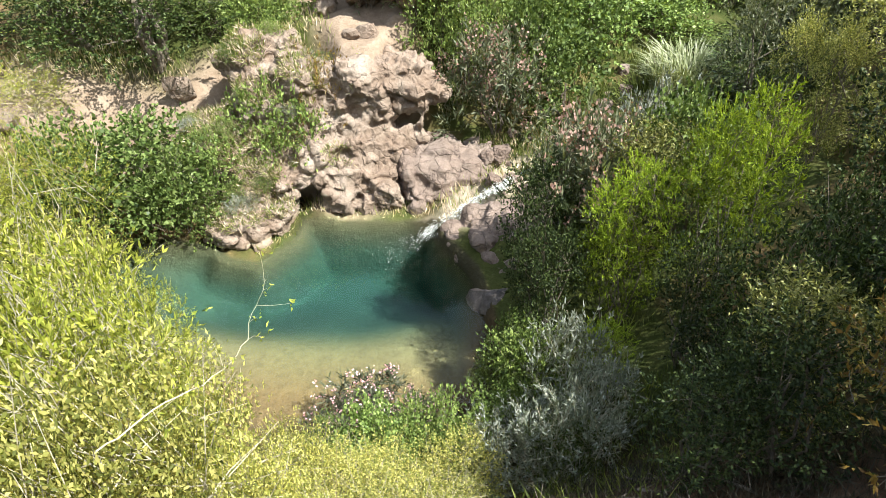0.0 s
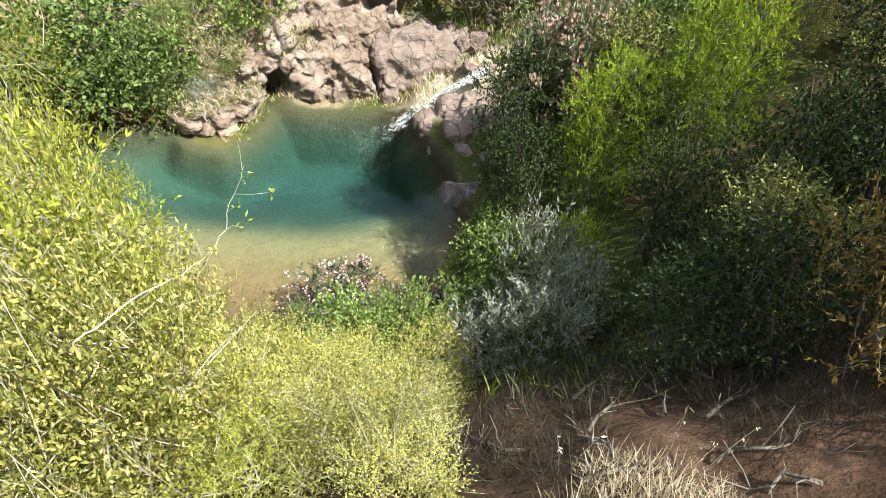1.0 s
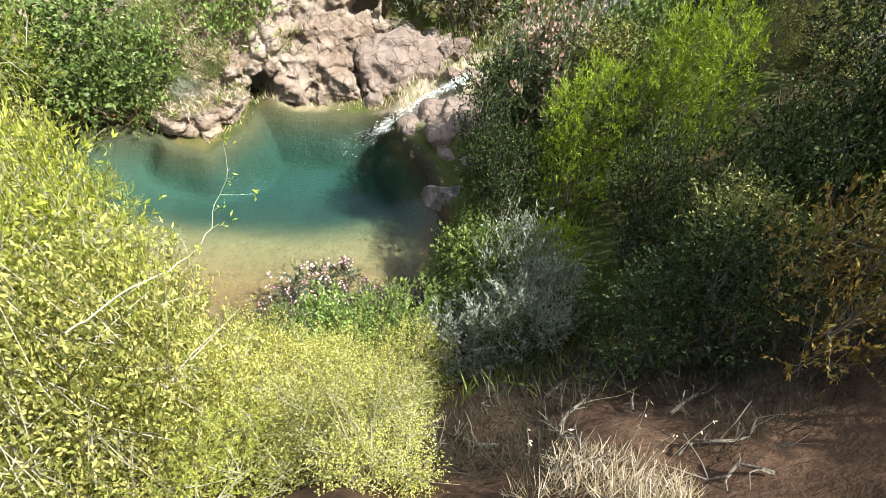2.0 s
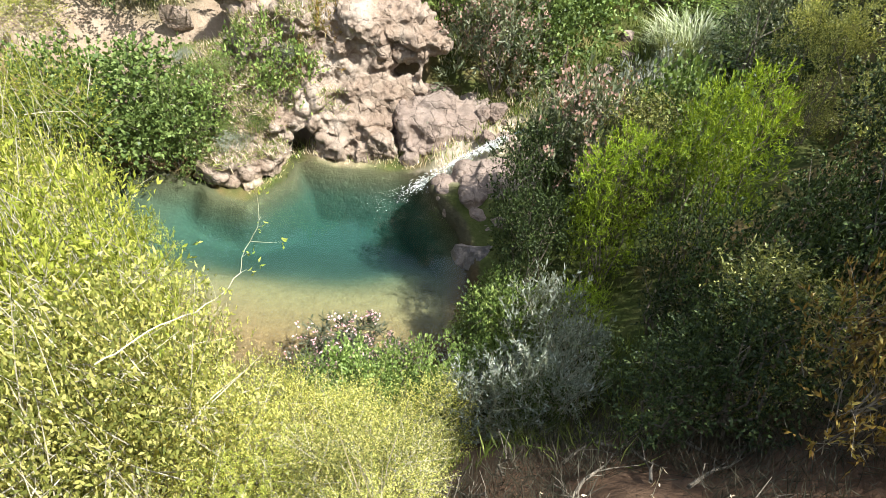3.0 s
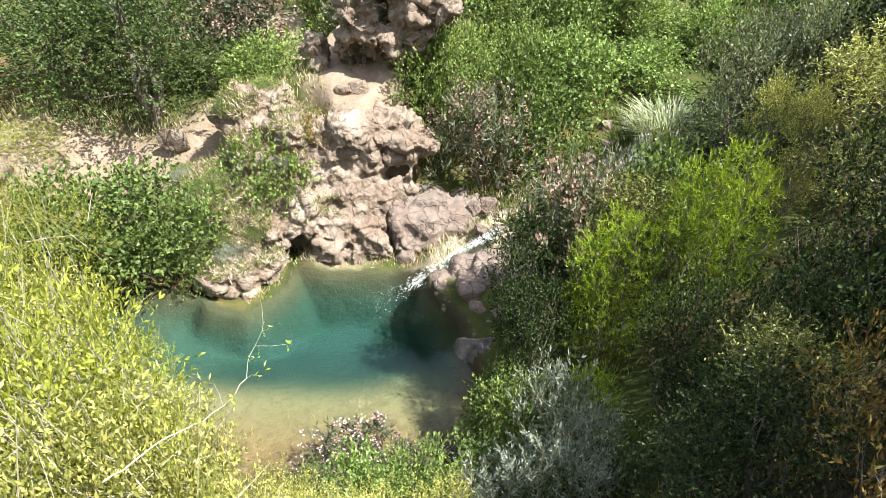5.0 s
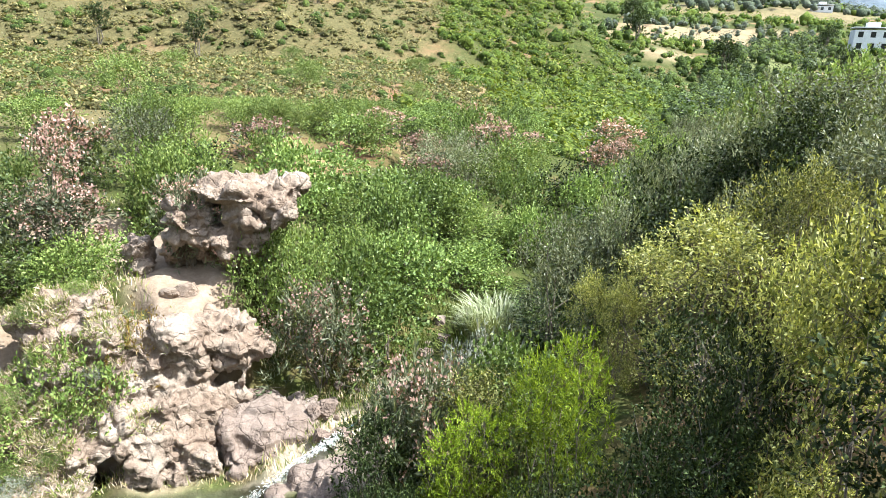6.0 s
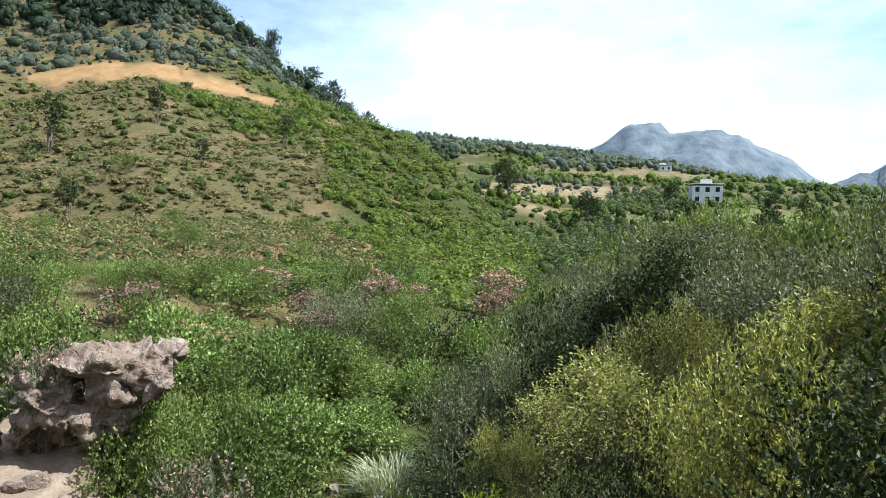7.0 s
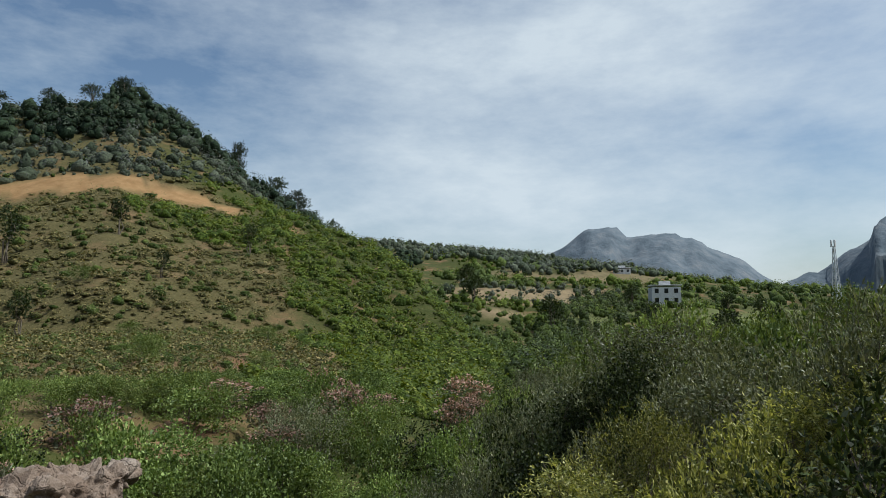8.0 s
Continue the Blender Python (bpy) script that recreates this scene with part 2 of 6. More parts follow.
def creek(x, y):
    """Distance to the stream's middle, which side (1: across the water from the camera), and the water's height near by."""
    best, side = np.full(x.shape, 1e9), np.ones(x.shape)
    wsum, zsum = np.zeros(x.shape), np.zeros(x.shape)
    for (cx, cy, cz), (tx, ty) in zip(CREEK, CREEK_WAY):
        dx, dy = x - cx, y - cy
        d2 = dx * dx + dy * dy
        hit = d2 < best
        best = np.where(hit, d2, best)
        side = np.where(hit, np.sign(tx * dy - ty * dx), side)
        w = math.hypot(tx, ty) / (d2 + 0.25) ** 1.5
        wsum, zsum = wsum + w, zsum + w * cz
    return np.sqrt(best), side, zsum / wsum


def pool_shore(x, y):
    """Signed distance to the pool's shore, negative over the water."""
    ring = [(px, py, 0) for px, py in POOL]
    d, _, _ = near_line(x, y, ring + ring[:1])
    inside = np.zeros(x.shape, bool)
    for (x0, y0, _), (x1, y1, _) in zip(ring, ring[1:] + ring[:1]):
        cross = (y0 > y) != (y1 > y)
        inside ^= cross & (x < (x1 - x0) * (y - y0) / ((y1 - y0) if y1 != y0 else 1e-9) + x0)
    return np.where(inside, -d, d)


def soft_min(a, b, k):
    h = np.clip(0.5 + 0.5 * (b - a) / k, 0, 1)
    return b + (a - b) * h - k * h * (1 - h)


def blend_of_sides(cd, side, wide):
    return 0.5 + 0.5 * side * sstep(0, wide, cd)


def height(x, y):
    x, y = np.asarray(x, float), np.asarray(y, float)
    far = np.hypot(x, y)
    cd, side, zw = creek(x, y)
    shore = pool_shore(x, y)
    half = 0.55 + 0.01 * far
    d = soft_min(shore, cd - half, 0.5) + 0.22 * fbm(x * 0.7, y * 0.7, 3, 5) * sstep(0.1, 1.5, np.abs(shore))
    bd = np.maximum(d, 0)
    # bank on the camera's side
    top = 6.5 - zw - 2.3 * sstep(2.5, 8, y) + 1.3 * sstep(9, 14, y) - 0.5 * sstep(14, 24, far) - 3.0 * sstep(28, 60, far)
    reach = 5.55 + 1.6 * sstep(7, 10, y) - 3.2 * sstep(11, 15, y)
    rise_r = top * soft_min((bd / reach) ** (1.55 - 0.8 * sstep(-2.5, -4.5, x)), 1 + 0 * bd, 0.12) + 0.06 * np.minimum(bd, 25) * sstep(6, 9, bd)
    # bank across the water, a low cliff along the rock
    edge = -5.2 - 1.0 * sstep(10.8, 11.8, y)
    rocky = sstep(-9.5, -8.7, x) * (1 - sstep(0, 0.9, x - edge)) * sstep(6.5, 7.0, y) * (1 - 0.6 * sstep(14, 18, y))
    bd = np.minimum(bd, 30)
    cliff = 0.6 * sstep(1.3, 1.8, bd) + 0.75 * sstep(1.9, 2.3, bd) + 0.95 * sstep(2.2, 2.7, bd) + 0.10 * bd - 0.3 * (1 - sstep(0.6, 1.0, bd))
    gentle = (0.9 + 0.4 * sstep(-7, -9, x)) * (1 - np.exp(-(bd / 2.6) ** 1.6)) + 0.065 * bd * sstep(1, 6, bd) + 0.9 * sstep(-9, -11, x) * sstep(0.5, 4, bd)
    notch = np.exp(-(((x + 7.0) / 0.36) ** 2 + ((y - 9.05) / 0.45) ** 2)) + np.exp(-(((x + 5.0) / 0.7) ** 2 + ((y - 11.2) / 0.7) ** 2)) * 0.5
    rise_l = (gentle + (cliff - gentle) * rocky) * (1 - 0.95 * np.clip(notch, 0, 1))
    s = blend_of_sides(cd, side, 0.9)
    z = zw + rise_l * s + rise_r * (1 - s)
    # beds of the pool and of the stream
    across = 0.92 * y - 0.38 * x
    wave = 0.25 * vnoise(x * 0.8, y * 0.8, 9)
    deep = -(0.06 + 0.5 * sstep(5.2, 8.4, across + wave) + 1.15 * sstep(7.5, 9.5, across + wave) * sstep(-9.6, -6.4, x)) * sstep(0, 0.7, -shore) - 0.05
    z = np.where(shore < 0, z + (deep - z) * sstep(0.0, 0.25, -shore), z)
    z = z - 0.14 * (1 - sstep(0.25, 0.7, cd)) * (shore > 0)
    # trodden shelf on top of the rock
    shelf, shelf_z, _ = near_line(x, y, [(-6.9, 11.1, 2.82), (-7.1, 11.5, 2.9), (-7.5, 12.0, 3.02)])
    z = z + (shelf_z - z) * (1 - sstep(0.4, 0.95, shelf))
    # hills
    for pts, steep, rough in ((HILL_LEFT, 0.60, 2.2), (HILL_MID, 0.17, 3), (KNOLL, 0.10, 0.6), (MOUNTAIN, 0.62, 30), (HILL_RIGHT, 0.42, 16), (HILL_BACK, 0.62, 1.5)):
        hd, hz, _ = near_line(x, y, pts)
        drop = steep * hd if pts is not HILL_LEFT else np.where(hd < 70, 0.6 * hd, 42 + 0.345 * (hd - 70)) + 0.9 * np.maximum(x - flank_edge(y), 0) * (1 - sstep(260, 330, y))
        sc = rough * 9 + 9
        g = hz - drop + rough * (0.7 * fbm(x / sc, y / sc, 4, 3) + 0.5 * np.abs(vnoise(x / sc * 2.3, y / sc * 2.3, 8))) * sstep(20, 60, far)
        z = -soft_min(-z, -g, 0.6 + 0.006 * far)
    z = z + sstep(900, 1500, far) * sstep(40, 140, z) * (10 * fbm(x / 90, y / 90, 4, 51) - 12 * np.abs(vnoise(x / 45, y / 45, 52)))
    return z + 0.10 * fbm(x * 0.8, y * 0.8, 4, 1) * sstep(0.1, 1.2, bd) * (1 - 0.6 * (far < 2))


def ground_z(x, y):
    return float(height(np.array([x]), np.array([y]))[0])


def masks(x, y, z):
    """How far the ground is bare rock, bare trodden soil, or bed under water."""
    cd, side, zw = creek(x, y)
    shore = pool_shore(x, y)
    rock = sstep(-9.6, -9.0, x) * (1 - sstep(-4.3, -3.7, x)) * sstep(7.0, 7.5, y) * (1 - sstep(10.0, 10.9, y)) * (side > 0)
    rock = rock * sstep(0.5, 0.9, shore)
    rock = np.maximum(rock, 0.7 * (1 - sstep(0.4, 0.9, cd)) * sstep(8.5, 9.5, y) * (1 - sstep(13, 15, y)))
    path, _, _ = near_line(x, y, [(-6.7, 9.9, 0), (-6.8, 11.2, 0), (-7.4, 12.0, 0), (-8.8, 13.4, 0), (-14, 15, 0)])
    dirt, _, _ = near_line(x, y, [(-13.4, 8.0, 0), (-10.6, 8.9, 0), (-9.8, 10.0, 0)])
    here, _, _ = near_line(x, y, [(-1.0, -0.9, 0), (0.6, 0.5, 0), (3, 1.2, 0)])
    field, _, _ = near_line(x, y, [(-83, 147, 0), (-72, 148, 0), (-60, 150, 0), (-50, 151, 0), (-41, 149, 0)])
    soil = np.maximum.reduce([1 - sstep(0.6, 1.3, path), (1 - sstep(0.5, 1.4, dirt)), 1 - sstep(0.9, 2.0, here), 1 - sstep(4.6, 5.6, field + 2.2 * vnoise(x * 0.12, y * 0.12, 2) + 1.2 * vnoise(x * 0.5, y * 0.5, 3))])
    bed = 1 - sstep(-0.02, 0.06, shore)
    dry = (1 - sstep(-24, -8, np.degrees(np.arctan2(x, y)) + 14 * vnoise(x * 0.04, y * 0.04, 2))) * sstep(22, 34, np.hypot(x, y))
    rows, _, _ = near_line(x, y, [(24, 172, 0), (44, 195, 0), (66, 222, 0)])
    bare, _, _ = near_line(x, y, [(62, 305, 0), (92, 300, 0), (128, 340, 0)])
    spot, _, _ = near_line(x, y, [(18, 128, 0), (24, 136, 0)])
    tilled = np.maximum.reduce([1 - sstep(13, 20, rows + 5 * vnoise(x * 0.05, y * 0.05, 31)), 0.6 * (1 - sstep(14, 26, bare)), 1 - sstep(2, 5, spot)])
    clay, _, _ = near_line(x, y, [(-24, 33, 0), (-18, 36, 0), (-15, 41, 0), (-10, 44, 0)])
    clay = (1 - sstep(1.5, 6.5, clay + 3 * vnoise(x * 0.25, y * 0.25, 35)))
    grassy, _, _ = near_line(x, y, [(66, 176, 0), (84, 173, 0), (110, 186, 0), (135, 215, 0)])
    second, _, _ = near_line(x, y, [(36, 136, 0), (46, 142, 0)])
    meadow = np.maximum(1 - sstep(7, 12, grassy + 3 * vnoise(x * 0.06, y * 0.06, 33)), 1 - sstep(4, 8, second + 2 * vnoise(x * 0.1, y * 0.1, 34)))
    return rock, soil, bed, (np.hypot(x, y) > 60) * 1.0, 1 - sstep(3.0, 5.5, np.hypot(x, y)), dry, tilled, meadow, 0.8 * clay, sstep(7.3, 8.7, 0.92 * y - 0.38 * x + 0.3 * vnoise(x * 0.8, y * 0.8, 9))


def build_ground():
    ang = np.concatenate([np.arange(-72, 60, 0.40), np.arange(60, 288, 4)])
    na = len(ang)
    rad = np.concatenate([np.linspace(0.25, 4, 34), 4 * 1.0115 ** np.arange(1, 165)])
    rest = np.geomspace(rad[-1] * 1.02, 4200, 170)
    rad = np.concatenate([rad, rest])
    A, Rr = np.meshgrid(np.radians(ang), rad)
    x, y = (np.sin(A) * Rr).ravel(), (np.cos(A) * Rr).ravel()
    z = height(x, y)
    verts = np.concatenate([np.stack([x, y, z], 1), [[0, 0, ground_z(0, 0)]]])
    nr = len(rad)
    i, j = np.meshgrid(np.arange(nr - 1), np.arange(na), indexing="ij")
    j2 = (j + 1) % na
    quads = np.stack([i * na + j, (i + 1) * na + j, (i + 1) * na + j2, i * na + j2], -1).reshape(-1, 4)[:, ::-1]
    jj = np.arange(na)
    fan = np.stack([jj, (jj + 1) % na, np.full(na, nr * na)], 1)[:, ::-1]
    me = bpy.data.meshes.new("ground")
    me.vertices.add(len(verts))
    me.vertices.foreach_set("co", verts.ravel())
    loops = np.concatenate([quads.ravel(), fan.ravel()])
    me.loops.add(len(loops))
    me.loops.foreach_set("vertex_index", loops)
    me.polygons.add(len(quads) + len(fan))
    me.polygons.foreach_set("loop_start", np.concatenate([np.arange(len(quads)) * 4, len(quads) * 4 + np.arange(na) * 3]))
    me.update(calc_edges=True)
    me.polygons.foreach_set("use_smooth", np.ones(len(me.polygons), bool))
    for key, values in zip(("rock", "soil", "bed", "stubble", "humus_in_shade", "dry", "tilled", "meadow", "clay", "far_bed_tint"), masks(verts[:, 0], verts[:, 1], verts[:, 2])):
        me.attributes.new(key, "FLOAT", "POINT").data.foreach_set("value", np.asarray(values, np.float32))
    ob = new("ground", me)
    me.materials.append(ground_material())
    return tagged(ob, "scrubby valley ground of dry grass, pale rock and reddish soil", "ground", kind="structure")


def ground_material():
    m, n, l, out = node_material("valley_ground")
    geo = n.new("ShaderNodeNewGeometry")
    pos = geo.outputs["Position"]

    def attr(key):
        a = n.new("ShaderNodeAttribute")
        a.attribute_name = key
        return a.outputs["Fac"]
    huge, big = noise_tex(n, l, pos, 0.035, 5), noise_tex(n, l, pos, 0.4, 6, 0.65)
    mid, small = noise_tex(n, l, pos, 2.5, 6, 0.7), noise_tex(n, l, pos, 18, 5, 0.7)
    grass = ramp(n, l, mid, [(0.3, (0.03, 0.038, 0.010)), (0.5, (0.06, 0.066, 0.019)), (0.7, (0.12, 0.105, 0.042))])
    green = ramp(n, l, big, [(0.35, (0.03, 0.044, 0.010)), (0.6, (0.06, 0.068, 0.018)), (0.75, (0.125, 0.09, 0.045))])
    cover = mixed(n, l, 0.5, grass, green)
    tan = ramp(n, l, mid, [(0.3, (0.20, 0.14, 0.098)), (0.6, (0.29, 0.218, 0.162)), (0.8, (0.35, 0.28, 0.22))])
    earth = ramp(n, l, big, [(0.4, (0.17, 0.092, 0.05)), (0.6, (0.26, 0.155, 0.088))])
    patch = n.new("ShaderNodeMapRange")
    patch.inputs["From Min"].default_value, patch.inputs["From Max"].default_value = 0.52, 0.66
    l.new(noise_tex(n, l, pos, 0.11, 6, 0.7), patch.inputs["Value"])
    cover = mixed(n, l, patch.outputs["Result"], cover, earth)
    rock = ramp(n, l, mid, [(0.28, (0.2, 0.15, 0.11)), (0.5, (0.42, 0.34, 0.27)), (0.75, (0.55, 0.48, 0.4))])
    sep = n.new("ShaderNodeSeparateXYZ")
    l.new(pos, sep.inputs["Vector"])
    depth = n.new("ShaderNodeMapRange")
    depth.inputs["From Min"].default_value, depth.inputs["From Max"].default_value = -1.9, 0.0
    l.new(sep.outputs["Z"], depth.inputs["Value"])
    # bed coloured by depth, standing in for light absorbed by the water
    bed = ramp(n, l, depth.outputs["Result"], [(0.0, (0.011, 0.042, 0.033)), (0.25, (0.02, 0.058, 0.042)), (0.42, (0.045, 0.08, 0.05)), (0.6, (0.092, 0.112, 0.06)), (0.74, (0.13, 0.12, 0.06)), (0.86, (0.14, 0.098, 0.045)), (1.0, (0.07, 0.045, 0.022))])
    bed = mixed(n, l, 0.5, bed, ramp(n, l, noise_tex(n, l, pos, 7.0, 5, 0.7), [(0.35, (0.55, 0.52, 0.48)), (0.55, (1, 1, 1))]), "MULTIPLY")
    # far side of the bed tinted darker and greener in the same way
    bed = mixed(n, l, attr("far_bed_tint"), bed, ramp(n, l, depth.outputs["Result"], [(0.0, (0.009, 0.036, 0.029)), (0.5, (0.024, 0.054, 0.04)), (0.85, (0.052, 0.056, 0.032)), (1.0, (0.055, 0.048, 0.027))]))
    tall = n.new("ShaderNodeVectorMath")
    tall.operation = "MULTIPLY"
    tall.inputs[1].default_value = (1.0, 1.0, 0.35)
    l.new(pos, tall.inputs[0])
    # blue-grey of distant haze put into the mountains' base colour
    hazed_far_rock = ramp(n, l, noise_tex(n, l, tall.outputs["Vector"], 0.02, 9, 0.72), [(0.34, (0.085, 0.108, 0.13)), (0.5, (0.13, 0.154, 0.18)), (0.62, (0.17, 0.186, 0.205)), (0.76, (0.225, 0.23, 0.24))])
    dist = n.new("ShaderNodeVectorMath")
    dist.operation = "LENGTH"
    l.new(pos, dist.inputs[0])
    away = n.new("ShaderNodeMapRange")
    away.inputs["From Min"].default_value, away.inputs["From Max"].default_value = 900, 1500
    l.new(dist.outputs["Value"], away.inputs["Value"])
    stubble = ramp(n, l, big, [(0.35, (0.25, 0.145, 0.065)), (0.65, (0.34, 0.21, 0.10))])
    tan = mixed(n, l, attr("stubble"), tan, stubble)
    brown = ramp(n, l, mid, [(0.3, (0.08, 0.062, 0.03)), (0.55, (0.155, 0.12, 0.058)), (0.75, (0.24, 0.175, 0.09))])
    some = n.new("ShaderNodeMath")
    some.operation = "MULTIPLY"
    l.new(attr("dry"), some.inputs[0])
    some.inputs[1].default_value = 0.6
    cover = mixed(n, l, some.outputs["Value"], cover, brown)
    cover = mixed(n, l, attr("clay"), cover, ramp(n, l, mid, [(0.3, (0.12, 0.062, 0.035)), (0.6, (0.23, 0.125, 0.07)), (0.8, (0.31, 0.19, 0.12))]))
    cover = mixed(n, l, attr("tilled"), cover, ramp(n, l, big, [(0.3, (0.17, 0.125, 0.07)), (0.7, (0.27, 0.205, 0.12))]))
    cover = mixed(n, l, attr("meadow"), cover, ramp(n, l, big, [(0.3, (0.085, 0.10, 0.032)), (0.7, (0.15, 0.155, 0.06))]))
    c = mixed(n, l, attr("soil"), cover, tan)
    # reddish soil near the viewer, darkened in colour for the slope's shade
    humus_in_shade = ramp(n, l, mid, [(0.3, (0.045, 0.026, 0.016)), (0.55, (0.10, 0.058, 0.036)), (0.8, (0.20, 0.125, 0.08))])
    c = mixed(n, l, attr("humus_in_shade"), c, humus_in_shade)
    c = mixed(n, l, attr("rock"), c, rock)
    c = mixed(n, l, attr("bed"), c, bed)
    c = mixed(n, l, away.outputs["Result"], c, hazed_far_rock)
    c = mixed(n, l, 0.35, c, ramp(n, l, small, [(0.3, (0.45, 0.45, 0.45)), (0.65, (1.0, 1.0, 1.0))]), "MULTIPLY")
    p = n.new("ShaderNodeBsdfPrincipled")
    p.inputs["Roughness"].default_value, p.inputs["Specular IOR Level"].default_value = 0.95, 0.1
    l.new(c, p.inputs["Base Color"])
    crags = noise_tex(n, l, tall.outputs["Vector"], 0.011, 5, 0.55)
    cliffs = n.new("ShaderNodeMath")
    cliffs.operation = "MULTIPLY"
    l.new(crags, cliffs.inputs[0])
    l.new(away.outputs["Result"], cliffs.inputs[1])
    l.new(bump(n, l, small, 0.6, 0.03, bump(n, l, mid, 0.6, 0.12, bump(n, l, cliffs.outputs["Value"], 0.5, 40.0))), p.inputs["Normal"])
    l.new(p.outputs["BSDF"], out.inputs["Surface"])
    return m


build_ground()

# ---- mesh makers ----


def mesh_from(name, verts, faces_n, material, corners=4):
    """A mesh of faces that all have the same number of corners and share none."""
    me = bpy.data.meshes.new(name)
    v = np.asarray(verts, np.float32).reshape(-1, 3)
    me.vertices.add(len(v))
    me.vertices.foreach_set("co", v.ravel())
    me.loops.add(faces_n * corners)
    me.loops.foreach_set("vertex_index", np.arange(faces_n * corners, dtype=np.int32))
    me.polygons.add(faces_n)
    me.polygons.foreach_set("loop_start", np.arange(faces_n, dtype=np.int32) * corners)
    me.update(calc_edges=True)
    me.materials.append(material)
    return me


def unit(v):
    return v / (np.linalg.norm(v, axis=-1, keepdims=True) + 1e-9)


def leaves(rng, at, way, length, width, spread=0.6, fold=0.15):
    """Leaf blades: a pointed quad from each place along its way, turned and bent at random."""
    n = len(at)
    w = unit(way + rng.normal(0, spread, (n, 3)))
    side = unit(np.cross(w, rng.normal(0, 1, (n, 3))))
    up = np.cross(side, w)
    ln = (length * rng.uniform(0.6, 1.25, n))[:, None]
    wd = (width * rng.uniform(0.7, 1.2, n))[:, None] * 0.5
    a = at
    b = at + w * ln * 0.45 + side * wd + up * wd * fold * 2
    c = at + w * ln - up * ln * fold
    d = at + w * ln * 0.45 - side * wd + up * wd * fold * 2
    return np.stack([a, b, c, d], 1)


def tube(points, radii, sides=5):
    """Quads of a tapered tube along points."""
    pts = [Vector(p) for p in points]
    rings = []
    for i, p in enumerate(pts):
        t = (pts[min(i + 1, len(pts) - 1)] - pts[max(i - 1, 0)]).normalized()
        a = t.orthogonal().normalized()
        b = t.cross(a)
        rings.append([p + (a * math.cos(2 * math.pi * k / sides) + b * math.sin(2 * math.pi * k / sides)) * radii[i] for k in range(sides)])
    q = []
    for r0, r1 in zip(rings, rings[1:]):
        for k in range(sides):
            q.append([r0[k], r0[(k + 1) % sides], r1[(k + 1) % sides], r1[k]])
    return q


def crooked(rng, a, b, steps=4, wob=0.08):
    a, b = np.array(a, float), np.array(b, float)
    ln = np.linalg.norm(b - a)
    pts = [a + (b - a) * k / steps for k in range(steps + 1)]
    for k in range(1, steps):
        pts[k] = pts[k] + rng.normal(0, wob * ln / 2, 3) + np.array([0, 0, 0.06 * ln * math.sin(math.pi * k / steps)])
    return pts


def part(name, me, parent, label=""):
    ob = new(name, me)
    ob.parent = parent
    if label:
        ob["label"] = label
    return ob


